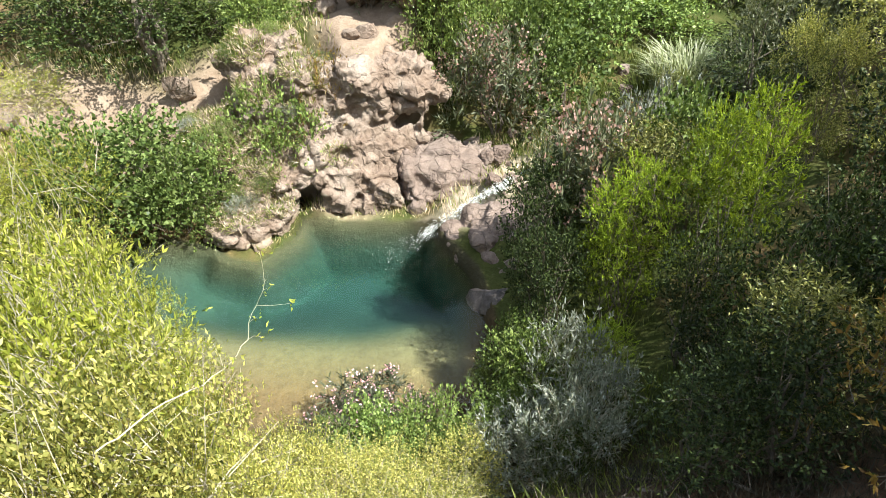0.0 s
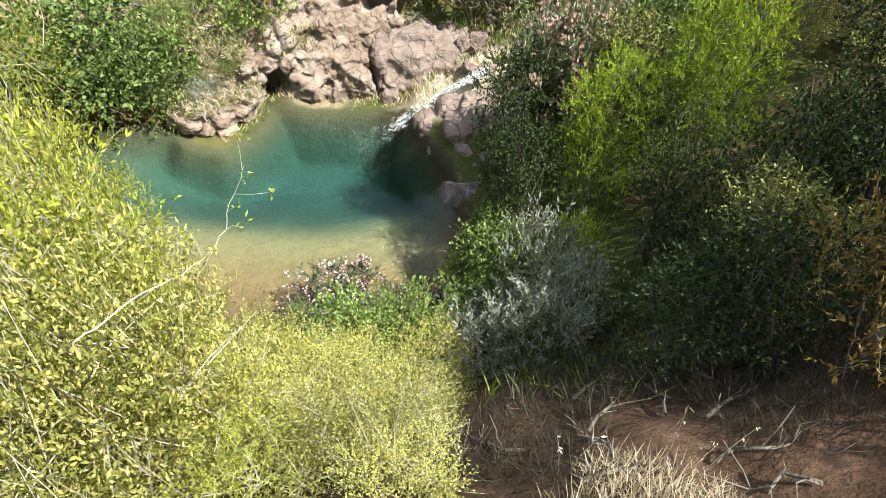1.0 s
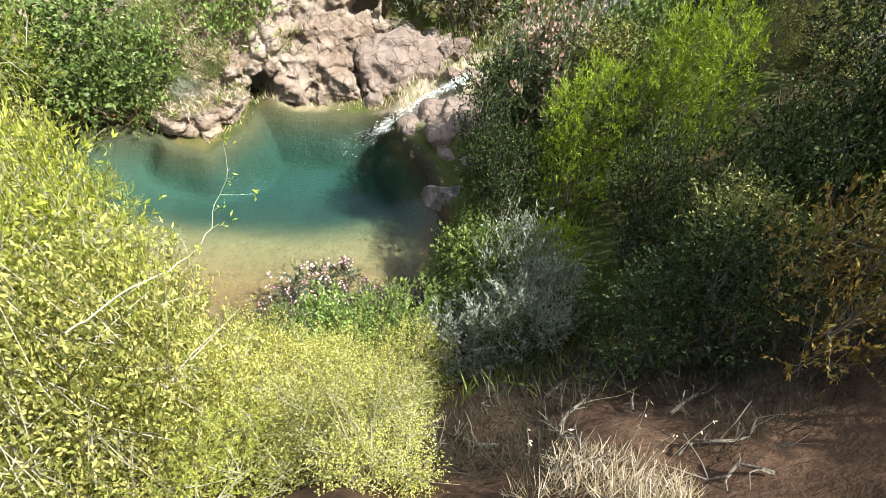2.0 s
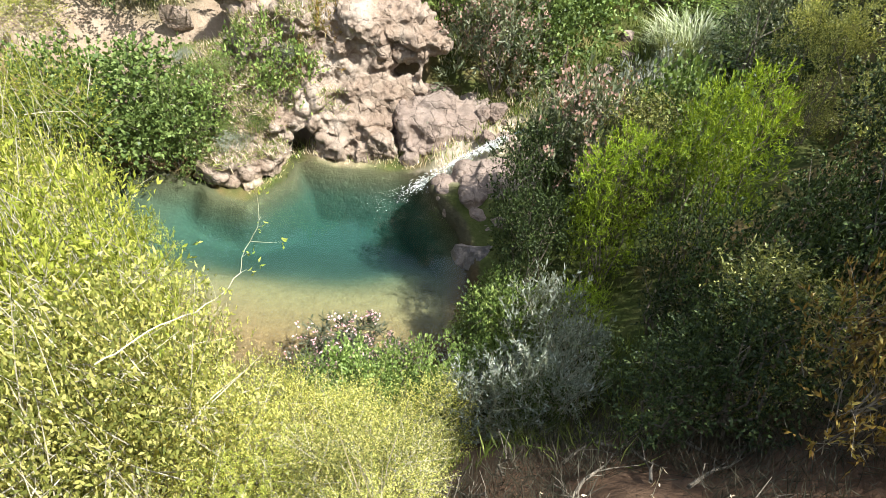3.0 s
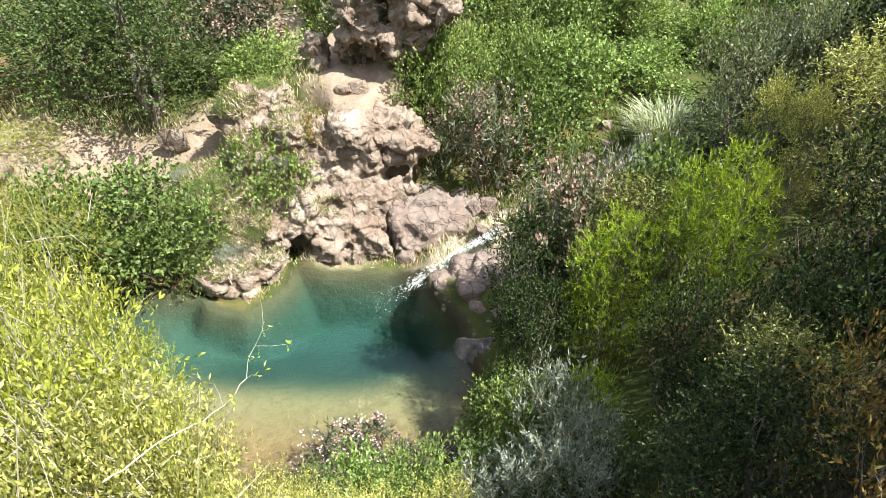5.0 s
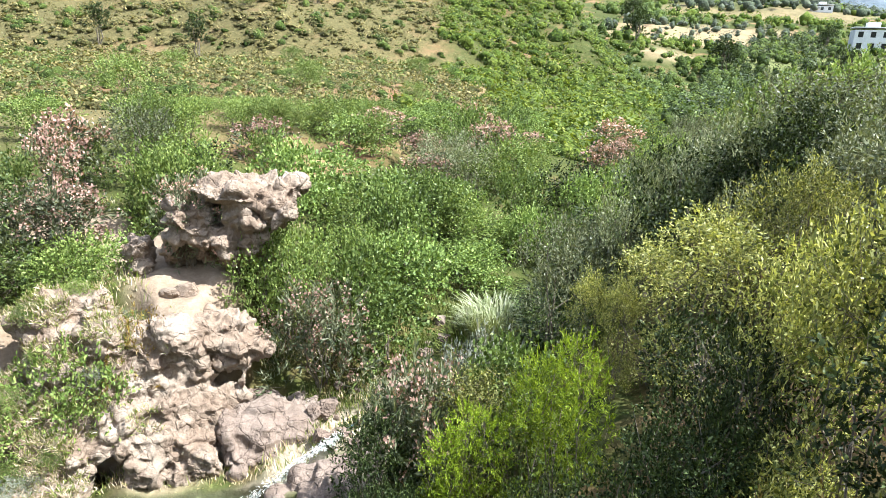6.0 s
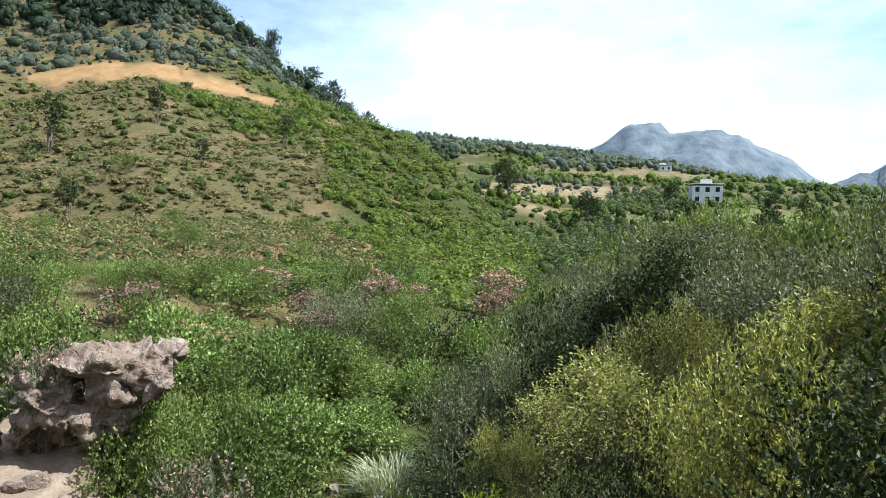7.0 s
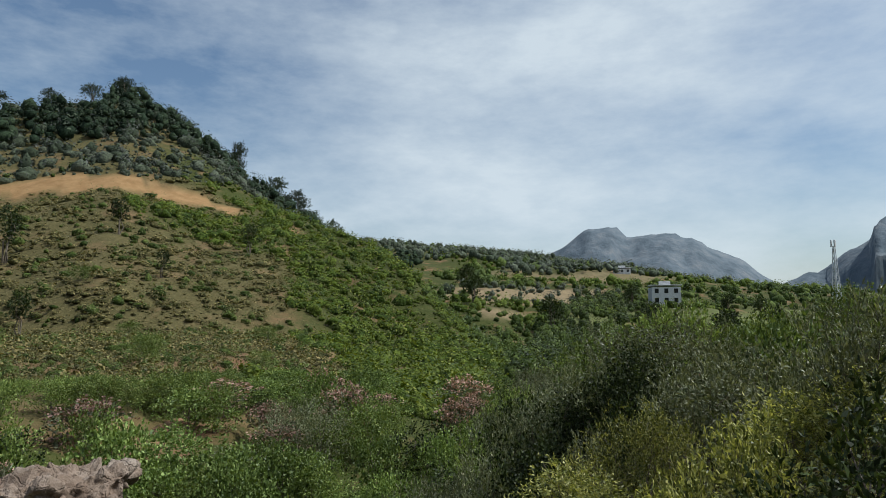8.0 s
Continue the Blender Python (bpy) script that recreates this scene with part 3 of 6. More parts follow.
def plant(name, seed, height_m, spread_m, leaf_mat, bark, leaf=(0.07, 0.02), count=5000, lobes=9, twig=0.35, per=9, droop=0.0,
          low=0.15, stems=7, lift=0.5, label="", category="shrub", petals=None, petal_n=0, petal_size=0.05, trunk=0.03, loose=0.5, core=0.35, thin=60, splay=0.55):
    """A shrub or small tree: stems from one foot to uneven lobes of crown, twigs with leaves along them."""
    rng = np.random.default_rng(seed)
    root = new(name)
    root.empty_display_size = 0.2
    H, S = height_m, spread_m / 2
    count, leaf = int(count * 0.57), (leaf[0] * 1.2, leaf[1] * 1.2)
    # lobes of the crown
    cen, rad = [], []
    for k in range(lobes):
        az = 2 * math.pi * (k + rng.uniform(-0.3, 0.3)) * 0.382
        rr = S * math.sqrt((k + 0.5) / lobes) * 0.72
        top = H * (1 - 0.42 * (rr / S) ** 2) * rng.uniform(0.82, 1.0)
        r = rng.uniform(0.26, 0.4) * min(S, H * 0.8)
        cen.append((math.cos(az) * rr, math.sin(az) * rr, max(top - r * 0.9, H * low + r * 0.5)))
        rad.append(r)
        if top - 2 * r > H * low + r * 0.6:
            cen.append((math.cos(az) * rr * 1.12, math.sin(az) * rr * 1.12, rng.uniform(H * low + r * 0.6, top - 1.6 * r)))
            rad.append(r * rng.uniform(0.75, 1.0))
    cen, rad = np.array(cen), np.array(rad)
    # stems
    quads = []
    for k in range(stems):
        c = cen[k % len(cen)]
        foot = np.array([rng.normal(0, 0.06 * S), rng.normal(0, 0.06 * S), -0.12])
        pts = crooked(rng, foot, c, 4, 0.12)
        quads += tube(pts, [trunk, trunk * 0.8, trunk * 0.6, trunk * 0.45, trunk * 0.25], 5)
        for _ in range(2 if thin else 0):
            b = c + rng.normal(0, 1, 3) * rad[k % len(cen)] * 0.6
            quads += tube(crooked(rng, pts[3], b, 2, 0.1), [trunk * 0.35, trunk * 0.22, trunk * 0.1], 4)
    # twigs
    n_tw = max(count // per, 1)
    which = rng.choice(len(cen), n_tw, p=rad ** 2 / (rad ** 2).sum())
    dirs = unit(rng.normal(0, 1, (n_tw, 3)) * [1, 1, 0.9] + [0, 0, 0.25])
    rr = rad[which] * (core + (1 - core) * rng.uniform(0, 1, n_tw) ** loose) * rng.uniform(0.85, 1.18, n_tw)
    base = cen[which] + dirs * (rr - twig * 0.4)[:, None]
    way = unit(dirs + np.array([0, 0, lift]) + rng.normal(0, 0.25, (n_tw, 3)))
    along = rng.uniform(0, 1, (n_tw, per))
    at = base[:, None] + way[:, None] * (along * twig)[..., None] + np.array([0, 0, -droop]) * (along ** 2)[..., None] * twig
    at = at.reshape(-1, 3)
    at[:, 2] = np.maximum(at[:, 2], H * 0.03)
    lw = np.repeat(way, per, 0) + np.array([0, 0, -droop * 0.6])
    verts = leaves(rng, at, lw, leaf[0], leaf[1], splay)
    # thin twigs that show between the leaves
    some = rng.choice(n_tw, min(n_tw, thin), replace=False)
    for k in some:
        e = base[k] + way[k] * twig
        quads += tube([base[k] - way[k] * twig * 0.8, base[k] + rng.normal(0, 0.02, 3), e + way[k] * 0.05], [0.004, 0.003, 0.0015], 3)
    part("branchwork", mesh_from(name + "_stems", quads, len(quads), bark), root)["kind"] = "stuff"
    part("foliage", mesh_from(name + "_foliage", verts, len(verts), leaf_mat), root)
    if petals is not None and petal_n:
        heads = rng.choice(n_tw, petal_n)
        up = dirs[heads, 2] > -0.15
        heads = heads[up]
        tips = base[heads] + way[heads] * twig * 1.02
        pts = np.repeat(tips, 6, 0) + rng.normal(0, petal_size * 0.9, (len(tips) * 6, 3))
        pv = leaves(rng, pts, rng.normal(0, 1, pts.shape), petal_size, petal_size * 0.95, 0.8, 0.1)
        part("blossom", mesh_from(name + "_blossom", pv, len(pv), petals), root, "clusters of pink flowers")["kind"] = "stuff"
    return tagged(root, label, category)


PATTERN = {}


def kind(key, *args, **kw):
    ob = plant(*args, **kw)
    me = next(c for c in ob.children if c.name.startswith("foliage")).data
    co = np.empty(len(me.vertices) * 3, np.float32)
    me.vertices.foreach_get("co", co)
    co = co.reshape(-1, 3)
    PATTERN[key] = [ob, float(np.percentile(co[:, 2], 97.5)), 2 * float(np.percentile(np.hypot(co[:, 0], co[:, 1]), 93)), False]


def put(key, x, y, wide, top, turn=None, base=None):
    """Stand a plant on the ground, so wide, with its top at that height; the first of a kind is the pattern itself, the rest are copies."""
    ob, h0, w0, used = PATTERN[key]
    z = ground_z(x, y) - 0.05 if base is None else base
    tall = max(top - z, 0.35)
    if key + "_tall" in PATTERN and tall / h0 > 1.3 * wide / w0:
        key += "_tall"
        ob, h0, w0, used = PATTERN[key]
    sz = tall / h0
    s = max(wide / w0, 0.62 * sz)
    m = pose(x, y, z, 0, 0, turn if turn is not None else (x * 71.3 + y * 37.7) % 360) @ Matrix.Diagonal((s, s, sz, 1))
    if not used:
        PATTERN[key][3] = True
        ob.matrix_basis = m
        return ob
    made = copy_thing(ob, Matrix.Identity(4))
    made.matrix_basis = m
    return made


kind("lime", "yellow_green_shrub", 11, 1.7, 2.0, LEAF_LIME, BARK_PALE, (0.027, 0.006), 26000, 17, 0.24, 16, 0.0, 0.04, 6, 0.5, "sunlit yellow-green shrub with fine feathery leaves on the slope", trunk=0.010, thin=70, splay=0.6)
kind("lime_tall", "yellow_green_shrub", 24, 3.0, 2.2, LEAF_LIME, BARK_PALE, (0.05, 0.015), 12000, 14, 0.32, 12, 0.0, 0.06, 7, 0.6, "tall sunlit yellow-green shrub with narrow leaves", trunk=0.016, thin=110)
kind("lime_b", "yellow_green_shrub", 12, 1.5, 1.7, LEAF_YELLOW, BARK_PALE, (0.030, 0.0125), 19000, 13, 0.30, 9, 0.05, 0.04, 6, 0.7, "sunlit low shrub with yellowish oval leaves and pale twigs", trunk=0.009, thin=110, splay=0.9)
kind("spray", "leafy_shrub", 25, 2.4, 2.4, LEAF_SPRAY, BARK, (0.054, 0.020), 14000, 17, 0.34, 9, 0.0, 0.04, 8, 0.45, "olive-yellow shrub with upright leafy sprays", trunk=0.016, thin=80, splay=1.1)
kind("spray_tall", "leafy_shrub", 29, 3.6, 1.9, LEAF_SPRAY, BARK, (0.054, 0.020), 17000, 17, 0.34, 9, 0.0, 0.04, 8, 0.45, "tall olive-yellow shrub with leafy sprays", trunk=0.02, thin=80, splay=1.1)
kind("fig", "broadleaf_bush", 13, 1.7, 2.2, LEAF_FIG, BARK, (0.056, 0.045), 9500, 13, 0.3, 7, 0.2, 0.02, 6, 0.3, "bright green broad-leaved bush beside the water", trunk=0.02)
kind("mid", "green_shrub", 14, 1.8, 2.2, LEAF_MID, BARK, (0.048, 0.027), 12000, 14, 0.28, 10, 0.0, 0.02, 6, 0.4, "dense mid-green shrub with small leaves", trunk=0.02, thin=30)
kind("mid_b", "bramble", 15, 1.5, 2.2, LEAF_MID, BARK, (0.05, 0.033), 9500, 13, 0.25, 9, 0.1, 0.02, 6, 0.3, "leafy green bramble with arching shoots", trunk=0.015, thin=30)
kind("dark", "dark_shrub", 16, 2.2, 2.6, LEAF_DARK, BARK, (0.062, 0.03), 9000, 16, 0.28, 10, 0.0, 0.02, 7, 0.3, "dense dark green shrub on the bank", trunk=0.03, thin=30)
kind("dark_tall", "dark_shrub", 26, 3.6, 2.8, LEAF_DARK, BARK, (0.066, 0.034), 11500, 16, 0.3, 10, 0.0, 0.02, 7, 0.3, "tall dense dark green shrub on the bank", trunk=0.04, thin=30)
kind("olive", "olive_shrub", 17, 2.3, 2.4, LEAF_OLIVE, BARK, (0.055, 0.018), 14000, 16, 0.36, 12, 0.0, 0.03, 8, 0.7, "grey-green olive-leaved shrub on the bank", trunk=0.022)
kind("olive_tall", "olive_shrub", 27, 3.8, 2.6, LEAF_OLIVE, BARK, (0.08, 0.026), 11000, 16, 0.36, 12, 0.0, 0.03, 8, 0.7, "tall grey-green olive-leaved shrub on the bank", trunk=0.03)
kind("grey", "silvery_shrub", 18, 1.1, 1.3, LEAF_GREY, BARK_PALE, (0.05, 0.014), 5500, 11, 0.26, 14, 0.0, 0.02, 8, 1.0, "silvery grey-green feathery shrub", trunk=0.012)
kind("broom", "broom_bush", 19, 2.0, 1.9, LEAF_BROOM, BARK, (0.065, 0.013), 11000, 15, 0.24, 14, 0.1, 0.03, 7, 0.5, "bright yellow-green feathery broom bush", loose=0.4, trunk=0.02)
kind("broom_tall", "broom_bush", 28, 3.4, 2.4, LEAF_BROOM, BARK, (0.07, 0.015), 13000, 16, 0.26, 14, 0.1, 0.03, 7, 0.5, "tall bright yellow-green feathery broom bush", loose=0.4, trunk=0.025)
kind("oleander", "oleander", 20, 2.2, 2.3, LEAF_OLEANDER, BARK, (0.13, 0.03), 4800, 13, 0.3, 10, 0.0, 0.03, 9, 0.8, "greyish oleander with faded pink flowers", "oleander", PETAL_DULL, 260, 0.06, trunk=0.018)
kind("flower", "flowering_oleander", 21, 1.5, 1.7, LEAF_OLEANDER, BARK, (0.11, 0.024), 4000, 12, 0.28, 10, 0.0, 0.03, 9, 0.8, "oleander in full pink flower on the near shore", "oleander", PETAL, 170, 0.042, trunk=0.012)
kind("brown", "dry_shrub", 22, 1.5, 1.6, LEAF_BROWN, BARK, (0.055, 0.018), 4000, 11, 0.3, 10, 0.0, 0.05, 8, 0.8, "half-dry shrub with yellow and brown leaves", trunk=0.012)
kind("tree", "evergreen_tree", 23, 4.6, 4.8, LEAF_TREE, BARK, (0.066, 0.04), 30000, 24, 0.35, 11, 0.0, 0.06, 9, 0.3, "large rounded dark evergreen tree", "tree", trunk=0.08)
# lighter patterns for plants farther up the valley
kind("far_mid", "green_shrub", 31, 1.8, 2.2, LEAF_MID, BARK, (0.062, 0.04), 6500, 14, 0.3, 8, 0.0, 0.0, 4, 0.4, "dense mid-green shrub in the valley", trunk=0.03, thin=0)
kind("far_fig", "creeper_bush", 32, 1.7, 2.2, LEAF_FIG, BARK, (0.066, 0.052), 5200, 14, 0.3, 7, 0.2, 0.0, 4, 0.3, "bright green creeper-covered shrub in the valley", trunk=0.03, thin=0)
kind("far_olive", "olive_shrub", 33, 2.4, 2.4, LEAF_OLIVE, BARK, (0.064, 0.024), 7500, 16, 0.36, 10, 0.0, 0.0, 5, 0.9, "grey-green olive-leaved shrub in the valley", trunk=0.03, thin=0)
kind("far_dark", "dark_shrub", 34, 2.2, 2.6, LEAF_DARK, BARK, (0.064, 0.04), 6000, 15, 0.3, 8, 0.0, 0.0, 5, 0.3, "dark evergreen shrub in the gully", trunk=0.03, thin=0)
kind("far_oleander", "oleander", 35, 2.2, 2.3, LEAF_OLEANDER, BARK, (0.15, 0.05), 1700, 13, 0.3, 8, 0.0, 0.0, 5, 0.8, "oleander with pink flowers by the stream", "oleander", PETAL_DULL, 220, 0.10, trunk=0.03, thin=0)

# <plants>
# sunlit shrubs on the near slope
put("lime", -9.99, 5.37, 2.97, 2.85)
put("lime_b", -8.44, 4.32, 2.05, 2.31)
put("lime", -3.30, 1.66, 0.98, 5.72)
put("lime", -6.86, 3.85, 1.76, 1.89)
put("lime", -3.46, 1.66, 1.10, 4.99)
put("lime_b", -3.11, 1.75, 0.84, 4.38)
put("lime_b", -2.84, 1.25, 1.11, 5.02)
put("lime", -2.70, 1.65, 0.91, 4.06)
put("lime_b", -2.01, 1.56, 0.77, 4.27)
put("lime", -3.20, 1.40, 1.48, 3.96)
put("lime", -6.98, 4.66, 0.84, 1.54)
put("lime", -9.83, 5.70, 1.07, 0.85)
put("lime_b", -1.14, 1.60, 0.96, 3.98)
put("lime_b", -2.05, 1.68, 1.18, 3.29)
put("lime", -2.91, 1.42, 1.65, 3.68)
put("lime_b", -2.18, 0.92, 1.10, 5.43)
put("lime", -1.35, 1.02, 1.19, 4.36)
put("lime_b", -2.59, 0.86, 1.47, 4.00)
put("lime_b", -0.59, 1.29, 0.66, 4.57)
put("lime", -14.65, 6.22, 4.29, 4.66)
put("lime", -11.76, 5.21, 2.47, 2.34)
put("lime_b", -12.76, 4.31, 3.82, 2.66)
put("lime", -5.58, 1.54, 1.72, 4.80)
put("lime_b", -4.07, 0.90, 1.41, 4.98)
put("lime_b", -5.26, 1.62, 1.26, 4.30)
put("lime", -4.07, 1.84, 1.26, 4.68)
for sx, sy, sw, st in ((-0.90, 1.47, 0.90, 4.50), (-1.35, 2.17, 1.10, 3.45), (-0.85, 1.95, 0.65, 3.9), (-1.80, 2.47, 1.00, 3.05), (-2.40, 2.37, 1.00, 3.15), (-1.10, 2.62, 0.80, 2.80), (-3.10, 2.77, 1.0, 2.40)):
    put("lime_b", sx, sy, sw, st)
# shore below the slope
put("flower", -3.40, 4.58, 1.48, 0.81)
put("flower", -2.57, 4.80, 0.80, 0.85)
put("mid", -3.31, 3.64, 0.80, 1.30)
put("fig", -2.47, 3.59, 1.08, 2.06)
put("mid_b", -1.92, 4.01, 1.04, 1.98)
put("fig", -1.71, 6.06, 0.98, 1.43)
put("mid_b", -2.01, 5.81, 0.69, 0.82)
put("mid_b", -1.20, 5.38, 0.95, 1.95)
put("fig", -1.44, 4.85, 0.88, 1.48)
put("grey", -0.90, 5.38, 0.95, 2.35)
put("grey", -0.40, 4.50, 0.77, 2.78)
put("broom", -0.50, 5.72, 0.64, 2.21)
put("grey", -0.52, 3.81, 1.0, 3.0)
put("grey", -0.89, 3.65, 1.0, 2.6)
put("lime_b", -1.37, 3.25, 0.94, 2.56)
put("lime_b", -1.92, 2.92, 1.00, 2.55)
put("lime_b", -2.66, 2.77, 1.09, 2.15)
put("mid_b", -0.42, 3.71, 0.83, 2.68)
put("fig", -2.08, 3.86, 1.07, 1.62)
put("grey", -1.43, 4.32, 0.82, 1.55)
put("grey", -0.98, 4.55, 0.9, 1.95)
put("fig", -2.61, 3.26, 0.98, 1.77)
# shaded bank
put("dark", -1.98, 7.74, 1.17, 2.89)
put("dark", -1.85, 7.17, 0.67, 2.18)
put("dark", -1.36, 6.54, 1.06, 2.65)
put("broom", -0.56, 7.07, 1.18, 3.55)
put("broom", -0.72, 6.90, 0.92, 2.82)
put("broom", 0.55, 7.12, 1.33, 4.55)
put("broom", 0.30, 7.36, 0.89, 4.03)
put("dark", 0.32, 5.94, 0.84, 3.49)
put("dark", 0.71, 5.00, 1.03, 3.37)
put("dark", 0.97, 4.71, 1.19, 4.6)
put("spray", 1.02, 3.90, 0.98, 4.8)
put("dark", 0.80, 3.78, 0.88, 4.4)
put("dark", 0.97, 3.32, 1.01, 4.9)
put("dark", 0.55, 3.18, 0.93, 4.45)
put("oleander", -1.38, 8.33, 1.61, 3.41)
put("spray", -0.56, 8.26, 1.25, 3.48)
put("olive", -1.89, 8.54, 1.17, 2.83)
put("fig", -0.07, 8.41, 1.16, 3.78)
put("grey", -0.68, 9.44, 1.11, 3.41)
put("spray", 1.03, 10.62, 0.69, 4.21)
put("spray", 2.10, 10.52, 1.67, 4.82)
put("spray", 2.52, 8.99, 1.94, 5.70)
put("spray", 3.86, 11.35, 2.36, 5.87)
# dark leaves on these four put the bank's shade into their colour
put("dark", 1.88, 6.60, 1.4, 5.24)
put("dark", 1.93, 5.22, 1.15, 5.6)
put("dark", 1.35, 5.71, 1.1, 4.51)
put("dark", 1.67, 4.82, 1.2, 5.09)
put("spray", 2.13, 5.14, 0.89, 6.44)
put("spray", 2.18, 4.31, 0.84, 7.01)
put("spray", 1.45, 9.90, 0.64, 4.37)
put("spray", 2.33, 4.86, 0.97, 6.15)
put("spray", 3.31, 8.24, 0.95, 6.56)
put("spray", 4.42, 7.13, 1.65, 6.85)
put("spray", 4.68, 6.38, 1.41, 7.17)
put("olive", 5.24, 9.60, 2.14, 7.09)
put("olive", 4.79, 10.36, 1.83, 6.76)
# across the water
put("fig", -9.89, 7.32, 3.00, 2.19)
put("fig", -10.90, 6.72, 2.23, 2.35)
put("mid_b", -9.01, 8.34, 1.83, 1.71)
put("mid_b", -9.21, 7.38, 1.78, 1.66)
put("tree", -11.63, 10.13, 4.11, 5.40)
put("tree", -13.53, 9.87, 4.51, 5.08)
put("oleander", -10.69, 12.38, 2.48, 4.57)
put("mid", -9.57, 12.08, 2.65, 3.66)
put("mid", -10.80, 11.25, 2.26, 3.54)
put("oleander", -7.20, 12.22, 1.64, 5.05)
put("mid", -5.34, 12.96, 2.29, 3.98)
put("mid_b", -5.81, 12.51, 1.25, 3.89)
put("oleander", -4.30, 11.95, 2.3, 3.0)
put("mid", -4.48, 14.88, 2.12, 3.52)
put("far_fig", -3.42, 14.93, 1.84, 2.82)
put("mid_b", -7.98, 9.51, 1.56, 2.45)
put("brown", -7.38, 10.18, 1.32, 2.83)
put("lime", -12.9, 7.75, 1.6, 2.75)
put("tree", -15.99, 7.81, 4.13, 4.84)
put("lime", -11.73, 4.64, 1.84, 4.56)
put("mid", -1.88, 8.62, 1.39, 2.31)
# valley above the rock
put("far_dark", -9.32, 16.56, 2.52, 4.96)
put("far_mid", -9.63, 15.21, 1.59, 5.02)
put("far_oleander", -9.94, 21.91, 2.33, 5.03)
put("far_fig", -6.31, 18.95, 2.30, 4.69)
put("far_fig", -4.42, 18.37, 2.52, 4.34)
put("far_mid", -5.36, 16.97, 2.39, 3.92)
put("far_fig", -3.42, 20.50, 2.78, 3.61)
put("far_oleander", -7.22, 28.17, 2.82, 5.02)
put("far_dark", -5.94, 29.42, 1.59, 4.41)
put("far_oleander", -3.80, 33.86, 2.10, 4.88)
put("far_oleander", -2.02, 26.68, 1.19, 2.92)
put("far_oleander", -1.06, 32.94, 2.33, 3.87)
put("far_oleander", 3.97, 37.79, 3.02, 4.09)
put("far_olive", -11.82, 17.51, 2.41, 5.89)
put("far_oleander", -12.93, 15.32, 1.41, 5.19)
put("far_oleander", -10.65, 13.07, 1.80, 4.31)
put("mid", -9.64, 11.64, 2.05, 3.51)
put("far_mid", -1.29, 19.52, 2.47, 2.80)
put("far_mid", -0.61, 16.59, 1.86, 1.69)
put("far_fig", -2.31, 17.79, 1.96, 2.53)
put("far_mid", -3.12, 15.93, 1.80, 2.11)
put("far_dark", 0.91, 23.86, 2.97, 3.96)
put("far_dark", 1.65, 19.59, 3.18, 3.27)
# dark leaves stand in for the shaded side of the bank
put("far_dark", 3.72, 19.61, 3.89, 4.91)
put("far_olive", 4.94, 17.36, 3.18, 5.89)
put("far_olive", 5.88, 15.03, 3.25, 7.60)
put("far_dark", 4.60, 14.38, 2.9, 6.3)
put("far_olive", 5.71, 11.81, 2.30, 7.34)
put("far_dark", 1.70, 16.43, 2.40, 3.12)
put("far_dark", 3.38, 14.47, 2.65, 4.81)
put("far_fig", 7.50, 11.76, 1.98, 7.65)
put("olive", 5.14, 7.31, 1.59, 7.60)
put("olive", 4.80, 6.32, 0.85, 7.87)
put("far_olive", 6.52, 15.67, 3.00, 7.31)
put("far_olive", 5.98, 11.47, 2.76, 7.04)
# dark-leaved shrubs added where the gully is only in shade
put("far_dark", 1.78, 17.13, 2.8, 2.81)
put("far_dark", 2.76, 20.04, 2.8, 2.71)
put("far_dark", 0.67, 15.21, 2.8, 2.35)
put("far_dark", 4.28, 23.85, 2.8, 2.62)
put("far_dark", 0.99, 13.69, 2.8, 2.14)
put("far_dark", 2.19, 14.56, 2.8, 2.78)
# tall shrubs beside the path, several unseen and added to shade the slope
put("brown", 1.40, 2.85, 0.85, 5.75)
put("olive", 4.1, 2.3, 1.4, 8.6)
put("dark", 2.25, 2.9, 1.2, 7.4)
put("dark", 1.75, 0.85, 0.9, 7.3)
put("dark", 2.3, 3.6, 1.4, 6.7)
put("olive", 3.0, 0.2, 2.4, 9.2)
put("olive", 3.4, 3.0, 1.8, 8.0)
# </plants>

# water
wm, wn_, wl_, w_o = node_material("clear_pool_water")
wp = wn_.new("ShaderNodeBsdfPrincipled")
wp.inputs["Transmission Weight"].default_value, wp.inputs["IOR"].default_value = 1.0, 1.33
wp.inputs["Roughness"].default_value = 0.03
wp.inputs["Base Color"].default_value = (0.90, 0.96, 0.90, 1)
w_pos = wn_.new("ShaderNodeNewGeometry").outputs["Position"]
wl_.new(bump(wn_, wl_, noise_tex(wn_, wl_, w_pos, 4.0, 3), 0.10, 0.02), wp.inputs["Normal"])
wl_.new(wp.outputs["BSDF"], w_o.inputs["Surface"])


def flat_sheet(name, x0, y0, x1, y1, z, n, material):
    bm = bmesh.new()
    bmesh.ops.create_grid(bm, x_segments=n, y_segments=n, size=0.5)
    for v in bm.verts:
        v.co = Vector((x0 + (v.co.x + 0.5) * (x1 - x0), y0 + (v.co.y + 0.5) * (y1 - y0), z))
    me = bpy.data.meshes.new(name)
    bm.to_mesh(me)
    bm.free()
    me.materials.append(material)
    return new(name, me)


pool = tagged(flat_sheet("water", -14, 2.0, -1.2, 10.2, 0.0, 40, wm), "clear green-blue pool water", "water", kind="structure")
pool.visible_shadow = False

# ---- stream and fall ----
foam_m, fn, fl, f_out = node_material("white_water")
f_pos = fn.new("ShaderNodeNewGeometry").outputs["Position"]
f_p = fn.new("ShaderNodeBsdfPrincipled")
f_n = noise_tex(fn, fl, f_pos, 16.0, 5, 0.7)
